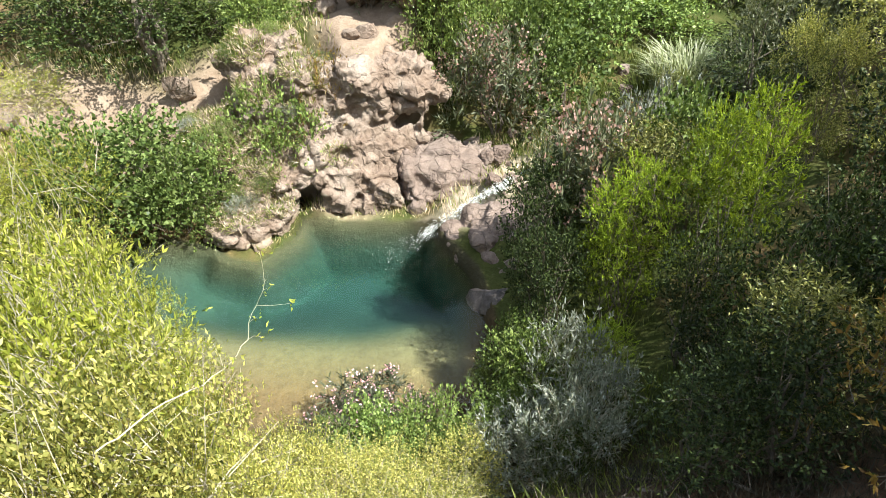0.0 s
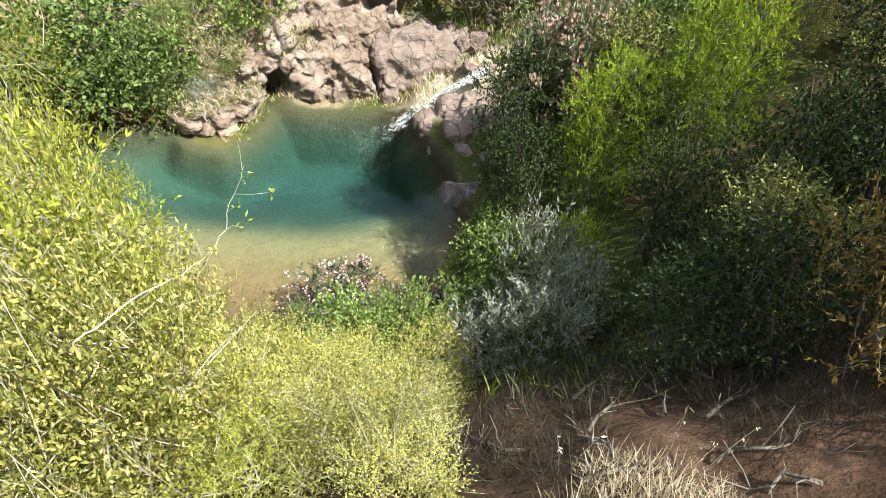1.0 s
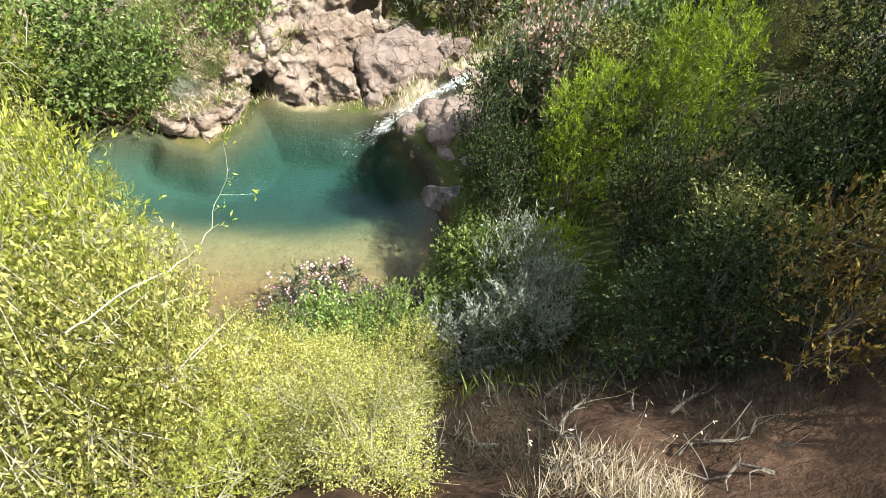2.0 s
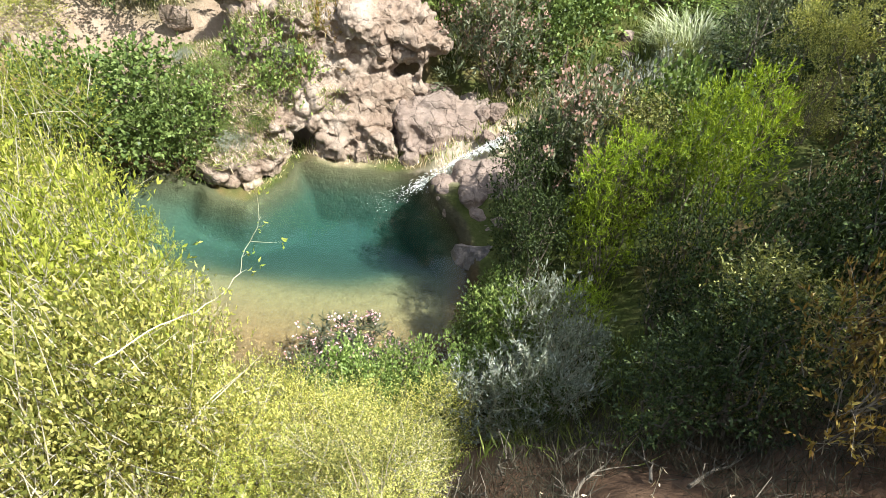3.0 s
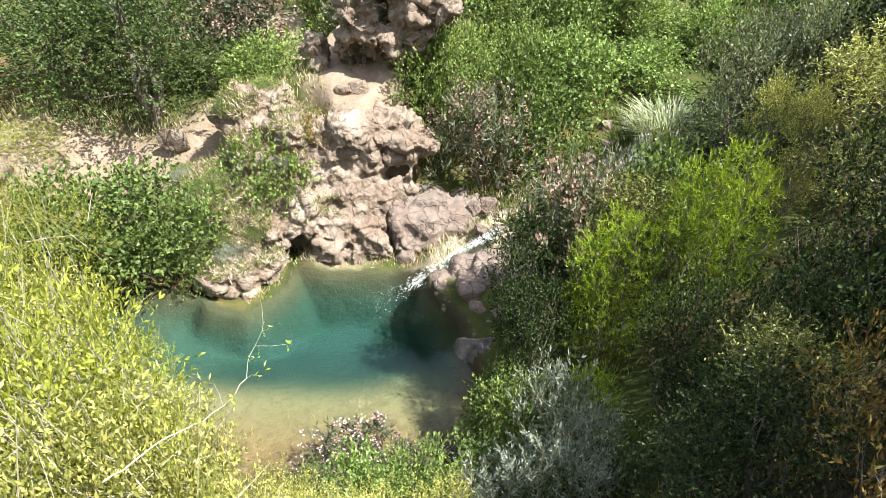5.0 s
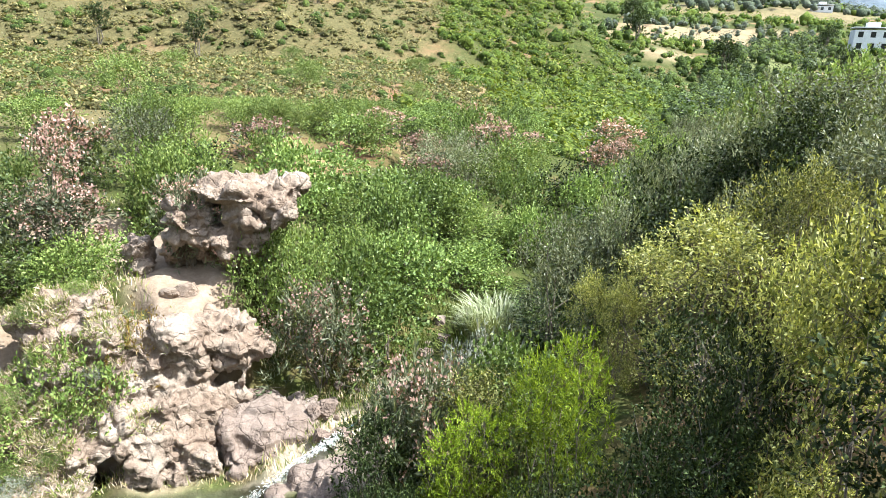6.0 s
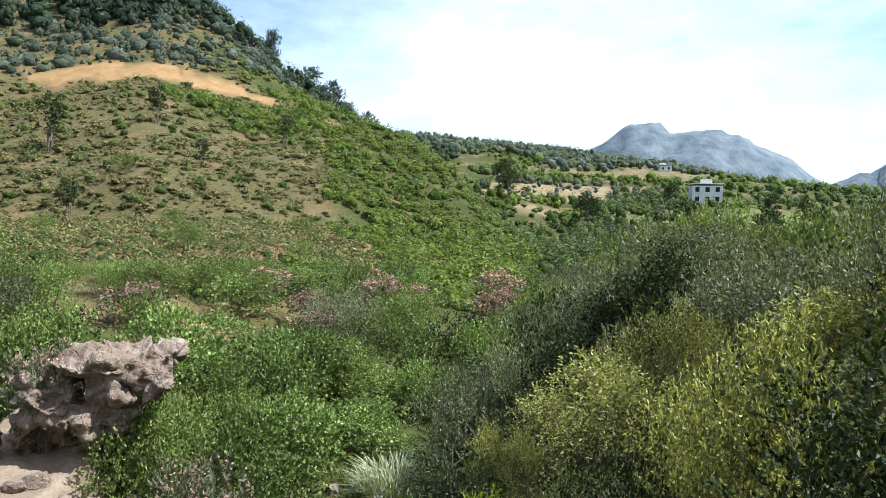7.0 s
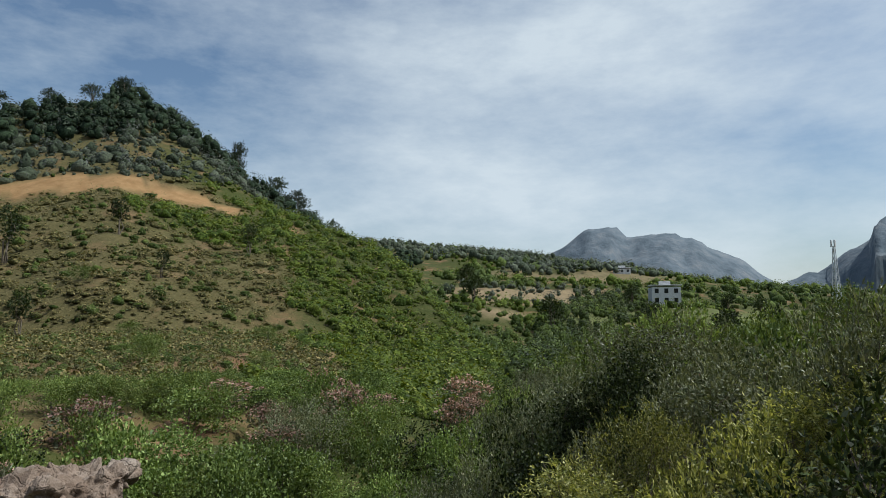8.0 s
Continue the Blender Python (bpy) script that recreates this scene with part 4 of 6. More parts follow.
fl.new(ramp(fn, fl, f_n, [(0.36, (0.6, 0.6, 0.58)), (0.5, (0.78, 0.78, 0.76)), (0.62, (0.9, 0.89, 0.87))]), f_p.inputs["Base Color"])
f_p.inputs["Roughness"].default_value = 0.6
f_p.inputs["Specular IOR Level"].default_value = 0.2
fl.new(bump(fn, fl, f_n, 0.9, 0.05), f_p.inputs["Normal"])
fl.new(f_p.outputs["BSDF"], f_out.inputs["Surface"])


def along3(pts, u):
    """A place on a line of points evenly shared out."""
    k = min(int(u * (len(pts) - 1)), len(pts) - 2)
    f = u * (len(pts) - 1) - k
    return np.array(pts[k]) * (1 - f) + np.array(pts[k + 1]) * f


def ribbon(name, pts, widths, material, rows=7, rough=0.03, fine=6):
    """A strip of water along a line, domed and rippled, edges dipping into the bed."""
    line = []
    for k in range(len(pts) - 1):
        for q in range(fine):
            u = q / fine
            line.append((Vector(pts[k]).lerp(Vector(pts[k + 1]), u), widths[k] + (widths[k + 1] - widths[k]) * u))
    line.append((Vector(pts[-1]), widths[-1]))
    bm = bmesh.new()
    grid = []
    for i, (p, w) in enumerate(line):
        t = (line[min(i + 1, len(line) - 1)][0] - line[max(i - 1, 0)][0])
        a = Vector((-t.y, t.x, 0)).normalized()
        row = []
        for j in range(rows):
            v = j / (rows - 1) * 2 - 1
            n = noise.noise(Vector((p.x * 6 + j * 3.1, p.y * 6, p.z * 6)))
            row.append(bm.verts.new(p + a * v * w * (0.5 + 0.12 * n) + Vector((0, 0, (0.05 - 0.12 * v ** 4) + rough * n))))
        grid.append(row)
    for r0, r1 in zip(grid, grid[1:]):
        for j in range(rows - 1):
            bm.faces.new((r0[j], r0[j + 1], r1[j + 1], r1[j])).smooth = True
    me = bpy.data.meshes.new(name)
    bm.to_mesh(me)
    bm.free()
    me.materials.append(material)
    return new(name, me)


FALL = [(-3.37, 10.4, 0.68), (-3.46, 10.19, 0.67), (-3.71, 9.96, 0.56), (-4.13, 9.58, 0.3), (-4.61, 9.08, 0.02)]
tagged(ribbon("waterfall", FALL, [0.3, 0.28, 0.2, 0.18, 0.24], wm, 9, 0.04), "white water tumbling over rock into the pool", "waterfall", kind="structure")
cr = [p for p in CREEK if 10.2 < p[1] < 13.4 and p[0] > -3.6]
brook = tagged(ribbon("stream_water", [(p[0], p[1], p[2] - 0.08) for p in cr], [1.0] * len(cr), wm, 5, 0.01, 3), "shallow clear stream over stones", "stream", kind="structure")
brook.visible_shadow = False
frng = np.random.default_rng(5)
fu = frng.uniform(0, 1, 420) ** 2.6
fpos = np.stack([-4.6 - 0.45 * fu + frng.normal(0, 0.06 + 0.16 * fu), 9.05 - 1.0 * fu + frng.normal(0, 0.06 + 0.14 * fu), np.full(420, 0.012)], 1)
fq = leaves(frng, fpos, np.tile([0.5, 0.8, 0.0], (420, 1)), 0.03, 0.010, 0.5, 0.0)
fq[:, :, 2] = 0.012 + frng.uniform(0, 0.01, (420, 1))
fall_n = 1500
fk = frng.uniform(0, 1, fall_n)
base_at = np.array([along3(FALL, u) for u in fk])
fall_at = base_at + np.stack([frng.normal(0, 1, fall_n) * (0.035 + 0.025 * fk), frng.normal(0, 1, fall_n) * (0.035 + 0.025 * fk), frng.uniform(0.0, 0.06, fall_n)], 1)
down = np.array([along3(FALL, min(u + 0.05, 1.0)) for u in fk]) - np.array([along3(FALL, max(u - 0.05, 0.0)) for u in fk])
wq = leaves(frng, fall_at, down, 0.07, 0.010, 0.3, 0.1)
tagged(new("white_water", mesh_from("white_water", wq, fall_n, foam_m)), "broken strands of white water down the fall", "waterfall", kind="stuff")
tagged(new("foam", mesh_from("foam", fq, 420, foam_m)), "flecks of white foam drifting on the pool", "foam", kind="stuff")

# ---- rocks ----


def rock_mesh(seed, material, sub=3, planes=13, lumps=0.16):
    """A broken block: a ball cut by planes, then worn and pitted."""
    rng = np.random.default_rng(seed)
    nrm, dist = unit(rng.normal(0, 1, (planes, 3))), rng.uniform(0.48, 0.82, planes)
    bm = bmesh.new()
    bmesh.ops.create_icosphere(bm, subdivisions=sub, radius=1.0)
    off = Vector(rng.uniform(-50, 50, 3))
    for v in bm.verts:
        d = np.array(v.co.normalized())
        c = nrm @ d
        r = min(1.15, float(np.min(np.where(c > 0.05, dist / np.maximum(c, 0.05), 9))))
        p = Vector(d)
        r *= 1 + lumps * noise.fractal(p * 2.6 + off, 0.85, 2.1, 6) - 0.5 * lumps * abs(noise.noise(p * 5 + off))
        v.co = p * r * 0.5 / 0.72
    for f in bm.faces:
        f.smooth = sub > 3 and False
    me = bpy.data.meshes.new("rock")
    bm.to_mesh(me)
    bm.free()
    me.materials.append(material)
    return me


ROCKS = {"pale": [rock_mesh(k, ROCK, 3, 13, 0.12) for k in range(40, 46)], "pink": [rock_mesh(k, ROCK_PINK, 4, 15, 0.10) for k in range(50, 55)],
         "dark": [rock_mesh(k, ROCK_DARK, 3, 10, 0.08) for k in range(60, 62)], "big": [rock_mesh(k, ROCK, 4, 12, 0.15) for k in range(70, 74)], "stone": [rock_mesh(k, ROCK_PINK, 2, 9, 0.08) for k in range(80, 83)]}
ROCK_SAYS = {"pale": "rough pale limestone block of the outcrop", "pink": "smooth water-worn pinkish boulder beside the fall", "dark": "rock at the water's edge, its shade put into a dark colour",
             "big": "massive pitted limestone boulder", "stone": "small rounded stone in the stream bed"}


def rock(key, x, y, z, sx, sy, sz, turn=0, tip=0, group=""):
    k = int(abs(x * 7.3 + y * 13.1) * 10) % len(ROCKS[key])
    ob = new("rock" if key != "stone" else "stone", ROCKS[key][k])
    ob.matrix_basis = pose(x, y, z, tip, tip * 0.6, turn) @ Matrix.Diagonal((sx, sy, sz, 1))
    return tagged(ob, ROCK_SAYS[key], "rock", group)


# lumps that make up each mass of rock: centre, then half its width, depth and height
TIP_ROCK = [(-8.13, 7.94, 0.05, 0.5, 0.45, 0.38), (-7.61, 8.3, 0.1, 0.3, 0.35, 0.3), (-8.69, 7.87, 0.1, 0.3, 0.4, 0.35), (-8.27, 8.57, 0.3, 0.45, 0.5, 0.45), (-8.09, 8.99, 0.55, 0.4, 0.5, 0.45),
    (-8.68, 8.92, 0.6, 0.5, 0.6, 0.5), (-9.28, 9.11, 0.95, 0.7, 0.7, 0.6), (-8.45, 9.55, 1.05, 0.5, 0.6, 0.6), (-8.46, 9.46, 1.4, 0.28, 0.3, 0.22), (-8.12, 9.81, 1.25, 0.3, 0.5, 0.35)]
CAVE_ROCK = [(-7.33, 9.44, 0.78, 0.5, 0.5, 0.26), (-7.81, 8.91, 0.35, 0.2, 0.4, 0.5), (-6.72, 9.4, 0.22, 0.27, 0.38, 0.42), (-6.15, 9.42, 0.04, 0.17, 0.2, 0.2), (-5.82, 9.81, 0.12, 0.28, 0.33, 0.38),
    (-6.17, 9.94, 0.4, 0.35, 0.4, 0.35), (-6.62, 9.74, 0.55, 0.4, 0.4, 0.32)]
MIDDLE_ROCK = [(-7.44, 9.9, 1, 0.5, 0.6, 0.5), (-6.62, 10.24, 0.9, 0.5, 0.6, 0.5), (-6.16, 10.42, 0.75, 0.4, 0.5, 0.45), (-7.3, 10.2, 1.4, 0.5, 0.5, 0.45), (-6.57, 10.42, 1.2, 0.45, 0.5, 0.45),
    (-7.72, 10.07, 1.7, 0.4, 0.5, 0.45), (-6.34, 10.53, 1.4, 0.33, 0.3, 0.45), (-5.96, 10.6, 0.95, 0.33, 0.4, 0.33)]
CREST_ROCK = [(-6.95, 10.3, 1.95, 0.36, 0.36, 0.32), (-7.47, 10.3, 2.15, 0.33, 0.45, 0.33), (-7.95, 10.2, 2.3, 0.5, 0.6, 0.36), (-6.39, 10.5, 2, 0.3, 0.36, 0.42), (-6.31, 10.9, 2.3, 0.36, 0.5, 0.3),
    (-5.64, 11, 1.95, 0.33, 0.36, 0.36), (-5.4, 11.3, 1.98, 0.24, 0.36, 0.3), (-6, 11.2, 2.3, 0.45, 0.5, 0.26), (-6.72, 10.5, 2.4, 0.4, 0.5, 0.26), (-5.47, 10.8, 1.3, 0.09, 0.12, 0.32),
    (-8.7, 10.2, 2.67, 0.632, 0.55, 0.437), (-9.08, 9.9, 2.47, 0.253, 0.418, 0.517), (-8.36, 10.4, 2.77, 0.345, 0.55, 0.345), (-8.55, 9.85, 1.85, 0.55, 0.6, 0.5), (-7.93, 10, 1.6, 0.4, 0.5, 0.45)]
SLAB_ROCK = [(-5.48, 10.48, 0.42, 0.35, 0.5, 0.42), (-4.87, 10.62, 0.42, 0.5, 0.5, 0.38), (-4.46, 10.87, 0.48, 0.33, 0.45, 0.32), (-5.26, 10.83, 0.72, 0.5, 0.55, 0.22), (-4.3, 11.07, 0.58, 0.28, 0.36, 0.22),
    (-5.7, 10.3, 0.48, 0.17, 0.4, 0.45), (-4.7, 10.41, 0.12, 0.4, 0.33, 0.27), (-5.17, 10.16, 0.12, 0.36, 0.33, 0.3)]
BANK_ROCK = [(-3.99, 9.14, 0.04, 0.244, 0.328, 0.22), (-3.5, 8.66, -0.08, 0.244, 0.382, 0.25), (-3.27, 9.01, 0.16, 0.333, 0.382, 0.3), (-2.79, 8.36, -0.06, 0.333, 0.437, 0.35), (-3.25, 9.58, 0.32, 0.355, 0.382, 0.3), (-3.68, 9.55, 0.16, 0.289, 0.328, 0.24), (-2.6, 9.39, 0.34, 0.444, 0.491, 0.4)]
CRAG_ROCK = [(-6.35, 12.47, 4.82, 0.55, 0.65, 0.2), (-5.74, 12.69, 4.8, 0.6, 0.65, 0.2), (-5.26, 12.78, 4.86, 0.36, 0.42, 0.18), (-5.23, 12.41, 4.45, 0.24, 0.33, 0.25),
    (-6.12, 12.49, 4, 0.38, 0.55, 0.55), (-5.95, 12.77, 4.2, 0.4, 0.55, 0.45), (-6.47, 12.9, 3.4, 0.36, 0.5, 0.45), (-5.97, 12.86, 3.6, 0.25, 0.45, 0.4)]
LOW_CRAG_ROCK = [(-7.01, 12.31, 4.15, 0.45, 0.6, 0.45), (-7.53, 12.31, 3.6, 0.28, 0.4, 0.42), (-6.95, 12.53, 3.7, 0.35, 0.4, 0.4), (-7.35, 12.93, 3.2, 0.6, 0.5, 0.24), (-8.24, 11.94, 3.45, 0.25, 0.3, 0.3)]


def rock_mass(name, lumps, turn, material, voxel, rough, fine, label, kind="structure"):
    """One mass of rock: lumps grown together, then weathered with cracks, pits and ledges."""
    bm = bmesh.new()
    for k, (x, y, z, a, b, c) in enumerate(lumps):
        ball = bmesh.ops.create_icosphere(bm, subdivisions=3, radius=1.0)["verts"]
        m = pose(x, y, z, 8 * math.sin(k * 2.3), 10 * math.sin(k * 1.7), turn + 25 * math.sin(k * 3.1))
        for v in ball:
            p = v.co.normalized()
            blunt = (abs(p.x) ** 3.2 + abs(p.y) ** 3.2 + abs(p.z) ** 3.2) ** (-1 / 3.2)
            blunt *= 1 + 0.16 * noise.noise(p * 1.6 + Vector((k * 3.7, k, 0)))
            v.co = m @ (Vector((p.x * a, p.y * b, p.z * c)) * blunt * 1.22)
    raw = bpy.data.meshes.new(name)
    bm.to_mesh(raw)
    bm.free()
    ob = new(name, raw)
    grow = ob.modifiers.new("grow", "REMESH")
    grow.mode, grow.voxel_size = "VOXEL", voxel
    me = bpy.data.meshes.new_from_object(ob.evaluated_get(bpy.context.evaluated_depsgraph_get()))
    ob.modifiers.clear()
    ob.data = me
    bpy.data.meshes.remove(raw)
    n = len(me.vertices)
    co, no = np.empty(n * 3, np.float32), np.empty(n * 3, np.float32)
    me.vertices.foreach_get("co", co)
    me.vertices.foreach_get("normal", no)
    co, no = co.reshape(-1, 3), no.reshape(-1, 3)
    push = np.empty(n, np.float32)
    for i in range(n):
        q = Vector(co[i])
        d, cells = noise.voronoi((q + noise.noise_vector(q * 1.4) * 0.2) * 1.7)
        e, chips = noise.voronoi((q + noise.noise_vector(q * 3.0) * 0.08) * 5.0)
        block = noise.cell(cells[0] * 3.7 + Vector((0.31, 0.17, 0.23)))
        chip = noise.cell(chips[0] * 5.1 + Vector((0.11, 0.37, 0.29)))
        gap, nick = min((d[1] - d[0]) * 5, 1.0), min((e[1] - e[0]) * 5, 1.0)
        strata = abs(noise.noise(Vector((q.x * 0.9, q.y * 0.9, q.z * 3.6))))
        push[i] = rough * (0.13 * block * gap - 0.07 * (1 - gap) + fine * (0.05 * chip * nick - 0.03 * (1 - nick)) + 0.10 * noise.fractal(q * 1.5, 1.0, 2.1, 3)
                           + fine * 0.045 * noise.fractal(q * 7.0, 0.7, 2.1, 4) - 0.10 * strata)
    co = co + no * push[:, None]
    me.vertices.foreach_set("co", co.ravel())
    me.update()
    me.polygons.foreach_set("use_smooth", np.ones(len(me.polygons), bool))
    me.materials.clear()
    me.materials.append(material)
    return tagged(ob, label, "rock", kind=kind), co, no


_, face_co, face_no = rock_mass("rock_outcrop", TIP_ROCK + CAVE_ROCK + MIDDLE_ROCK + CREST_ROCK, 33, ROCK, 0.034, 0.85, 1.0, "pale craggy limestone outcrop rising from the pool, with hollows and ledges")
rock_mass("smooth_slab", SLAB_ROCK, 33, ROCK_PINK, 0.04, 0.8, 0.5, "smooth pinkish water-worn rock slab beside the fall")
rock_mass("bank_rock", BANK_ROCK, 33, ROCK_PINK, 0.04, 0.7, 0.5, "shaded pinkish rock slab sloping into the pool")
rock_mass("crag", CRAG_ROCK, 16, ROCK, 0.04, 1.15, 1.0, "undercut pale limestone crag with a flat top above the path")
rock_mass("crag", LOW_CRAG_ROCK, 16, ROCK, 0.045, 1.15, 1.0, "low shadowed limestone crag beside the path")
patchy = np.array([noise.noise(Vector(p) * 1.1 + Vector((4, 4, 4))) for p in face_co])
flat = (face_no[:, 2] > 0.25) & (face_co[:, 2] > 0.3) & (patchy + 0.5 * np.clip(-7.0 - face_co[:, 0], -0.8, 0.8) > -0.12 + 0.25 * (face_co[:, 0] > -7.2) + 0.6 * ((face_co[:, 0] < -7.9) & (face_co[:, 2] > 2.1)))
LEDGES = face_co[flat]
# bushes rooted in the ledges
lr = np.random.default_rng(17)
grown = 0
for k in lr.permutation(len(LEDGES)):
    lx, ly, lz = LEDGES[k]
    if lx > -7.3 or lz < 0.45 or grown >= 16:
        continue
    put("mid_b" if grown % 3 else "grey", lx, ly, lr.uniform(0.3, 0.6), lz + lr.uniform(0.1, 0.25), lr.uniform(0, 360), lz - 0.15)
    grown += 1

# loose stones by the fall
rock("pink", -3.72, 10.4, 0.62, 0.34, 0.32, 0.3, 20)
rock("pink", -3.85, 11.05, 0.82, 0.5, 0.4, 0.3, 70)
rock("pink", -4.1, 10.95, 0.8, 0.4, 0.35, 0.28, 120)
rock("dark", -2.55, 7.75, 0.05, 0.8, 0.9, 0.6, 100)
# on the path, and the crag above it
zp = ground_z(-6.83, 11.35)
rock("pale", -6.83, 11.35, zp + 0.05, 0.55, 0.35, 0.32, 10)
rock("pale", -7.12, 11.2, zp + 0.02, 0.34, 0.28, 0.24, 60)
rock("pale", -10.6, 9.6, ground_z(-10.6, 9.6) + 0.2, 0.5, 0.4, 0.75, 240)
rock("pale", -13.2, 7.2, ground_z(-13.2, 7.2) + 0.1, 0.6, 0.5, 0.5, 40)
# broken blocks lying on the ledges
rrng = np.random.default_rng(9)
for k in range(22):
    x, y, zr = LEDGES[rrng.integers(0, len(LEDGES))] if k % 2 else face_co[rrng.integers(0, len(face_co))]
    sc = rrng.uniform(0.10, 0.24)
    if zr > 0.2 and ground_z(x, y) > -0.1:
        rock("pale", x, y, zr + sc * 0.1, sc * rrng.uniform(0.8, 1.5), sc, sc * rrng.uniform(0.7, 1.1), rrng.uniform(0, 360), rrng.uniform(-20, 20), "broken blocks of the outcrop")
for k in range(110):
    c = CREEK[rrng.integers(0, len(CREEK))]
    y = rrng.uniform(9.8, 15.5)
    c = CREEK[np.argmin(np.abs(CREEK[:, 1] - y) + 5 * (CREEK[:, 0] < -3.8))]
    x = c[0] + rrng.normal(0.1, 0.8)
    sc = rrng.uniform(0.08, 0.32)
    rock("stone", x, y, ground_z(x, y) + sc * 0.15, sc * 1.2, sc, sc * 0.7, rrng.uniform(0, 360), 0, "stones along the stream")

# ---- valley fill: shrubs growing together ----
vrng = np.random.default_rng(21)
placed = 0
for k in range(2200):
    if placed >= 205:
        break
    az, r = radians(vrng.uniform(-70, 44)), 13.0 * (46 / 13.0) ** vrng.uniform(0, 1)
    x, y = math.sin(az) * r, math.cos(az) * r
    cd, side, zw_ = (float(q[0]) for q in creek(np.array([x]), np.array([y])))
    rk, so, bd_ = (float(q[0]) for q in masks(np.array([x]), np.array([y]), np.array([0.0]))[:3])
    if cd < 1.0 or rk > 0.2 or so > 0.15 or (x < -8.2 and y < 13) or math.hypot(x + 6.3, y - 13.2) < 1.9 or (side > 0 and r > 42):
        continue
    n = float(vnoise(np.array([x * 0.22]), np.array([y * 0.22]), 4)[0]) + vrng.normal(0, 0.25)
    if side > 0:
        key = "far_oleander" if (26 < r < 40 and n > 0.15) or n > 0.62 else ("far_fig" if n < -0.05 and x > -8 else ("far_mid" if n < 0.4 else "far_olive"))
    else:
        key = "far_dark" if n < -0.45 else ("far_mid" if n > 0.35 else "far_olive")
    g = ground_z(x, y)
    h = vrng.uniform(0.9, 2.2) * (1 + 0.004 * r)
    if side < 0:
        h = min(h + 0.5, max(7.2 - g + 0.1 * n, 0.7)) if r < 20 else h + 0.6
    if side > 0:
        h = min(h, 7.8 - 0.078 * r - g)
        if h < 0.45:
            continue
    put(key, x, y, vrng.uniform(1.5, 2.5) * (0.8 + 0.01 * r) * min(1.0, 0.5 + 0.4 * h), g + h, vrng.uniform(0, 360))
    placed += 1

# ---- hillside scrub, groves and woods ----


def mottled_leaves(name, dark, mid, light):
    """Leafage seen from far: a shade for each shrub, mottled by its tufts, with their relief."""
    m, n, l, out = node_material(name)
    geo = n.new("ShaderNodeNewGeometry")
    c = ramp(n, l, geo.outputs["Random Per Island"], [(0.0, dark), (0.5, mid), (1.0, light)])
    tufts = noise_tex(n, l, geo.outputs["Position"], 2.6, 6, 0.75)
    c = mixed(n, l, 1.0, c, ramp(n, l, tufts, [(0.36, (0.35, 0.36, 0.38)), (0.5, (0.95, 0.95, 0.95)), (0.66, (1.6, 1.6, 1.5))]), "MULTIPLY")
    p = n.new("ShaderNodeBsdfPrincipled")
    p.inputs["Roughness"].default_value, p.inputs["Specular IOR Level"].default_value = 0.8, 0.1
    l.new(c, p.inputs["Base Color"])
    l.new(bump(n, l, tufts, 1.0, 0.5), p.inputs["Normal"])
    l.new(p.outputs["BSDF"], out.inputs["Surface"])
    return m


def lumpy(name, rng, pos, size, squash, material):
    """Uneven leafy cores, one for each place, in one mesh."""
    bm = bmesh.new()
    bmesh.ops.create_icosphere(bm, subdivisions=1, radius=1.0)
    ball = np.array([v.co for v in bm.verts])
    tri = np.array([[v.index for v in f.verts] for f in bm.faces])
    bm.free()
    n, k = len(pos), len(ball)
    r = rng.uniform(0.5, 1.2, (n, k, 1))
    stretch = rng.uniform(0.75, 1.25, (n, 1, 3)) * [1, 1, squash]
    v = (pos[:, None] + ball[None] * r * stretch * size[:, None, None]).reshape(-1, 3)
    f = (tri[None] + (np.arange(n) * k)[:, None, None]).reshape(-1, 3)
    me = bpy.data.meshes.new(name)
    me.vertices.add(len(v))
    me.vertices.foreach_set("co", v.astype(np.float32).ravel())
    me.loops.add(f.size)
    me.loops.foreach_set("vertex_index", f.astype(np.int32).ravel())
    me.polygons.add(len(f))
    me.polygons.foreach_set("loop_start", np.arange(len(f), dtype=np.int32) * 3)
    me.update(calc_edges=True)
    me.polygons.foreach_set("use_smooth", np.ones(len(f), bool))
    me.materials.append(material)
    return me


def clumps(name, rng, pos, size, quads, material, label, category, squash=0.7, elong=0.62, core=None):
    """Many small shrubs in one cover: leafy cores, each with a ragged coat of sprigs."""
    n = len(pos)
    d = unit(rng.normal(0, 1, (n, quads, 3)))
    d[..., 2] = np.abs(d[..., 2])
    rr = rng.uniform(0.45, 1.0, (n, quads, 1)) ** 0.4
    at = pos[:, None] + d * rr * size[:, None, None] * [1, 1, squash * 1.25]
    at = at.reshape(-1, 3)
    sz = np.repeat(size, quads)
    face = unit(d.reshape(-1, 3) + rng.normal(0, 0.3, (n * quads, 3)) + [0, 0, 0.2])
    way = unit(np.cross(face, rng.normal(0, 1, (n * quads, 3))))
    side = np.cross(face, way)
    ln, wd = (sz * rng.uniform(0.16, 0.34, len(sz)))[:, None], (sz * rng.uniform(0.16, 0.32, len(sz)))[:, None] * elong
    q = np.stack([at - way * ln * 0.5, at + side * wd * 0.5, at + way * ln * 0.5, at - side * wd * 0.5], 1)
    if core is not None:
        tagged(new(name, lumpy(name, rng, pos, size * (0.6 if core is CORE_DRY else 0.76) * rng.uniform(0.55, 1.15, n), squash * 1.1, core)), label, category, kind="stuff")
        name += "_sprigs"
    return tagged(new(name, mesh_from(name, q, len(q), material)), label, category, kind="stuff")


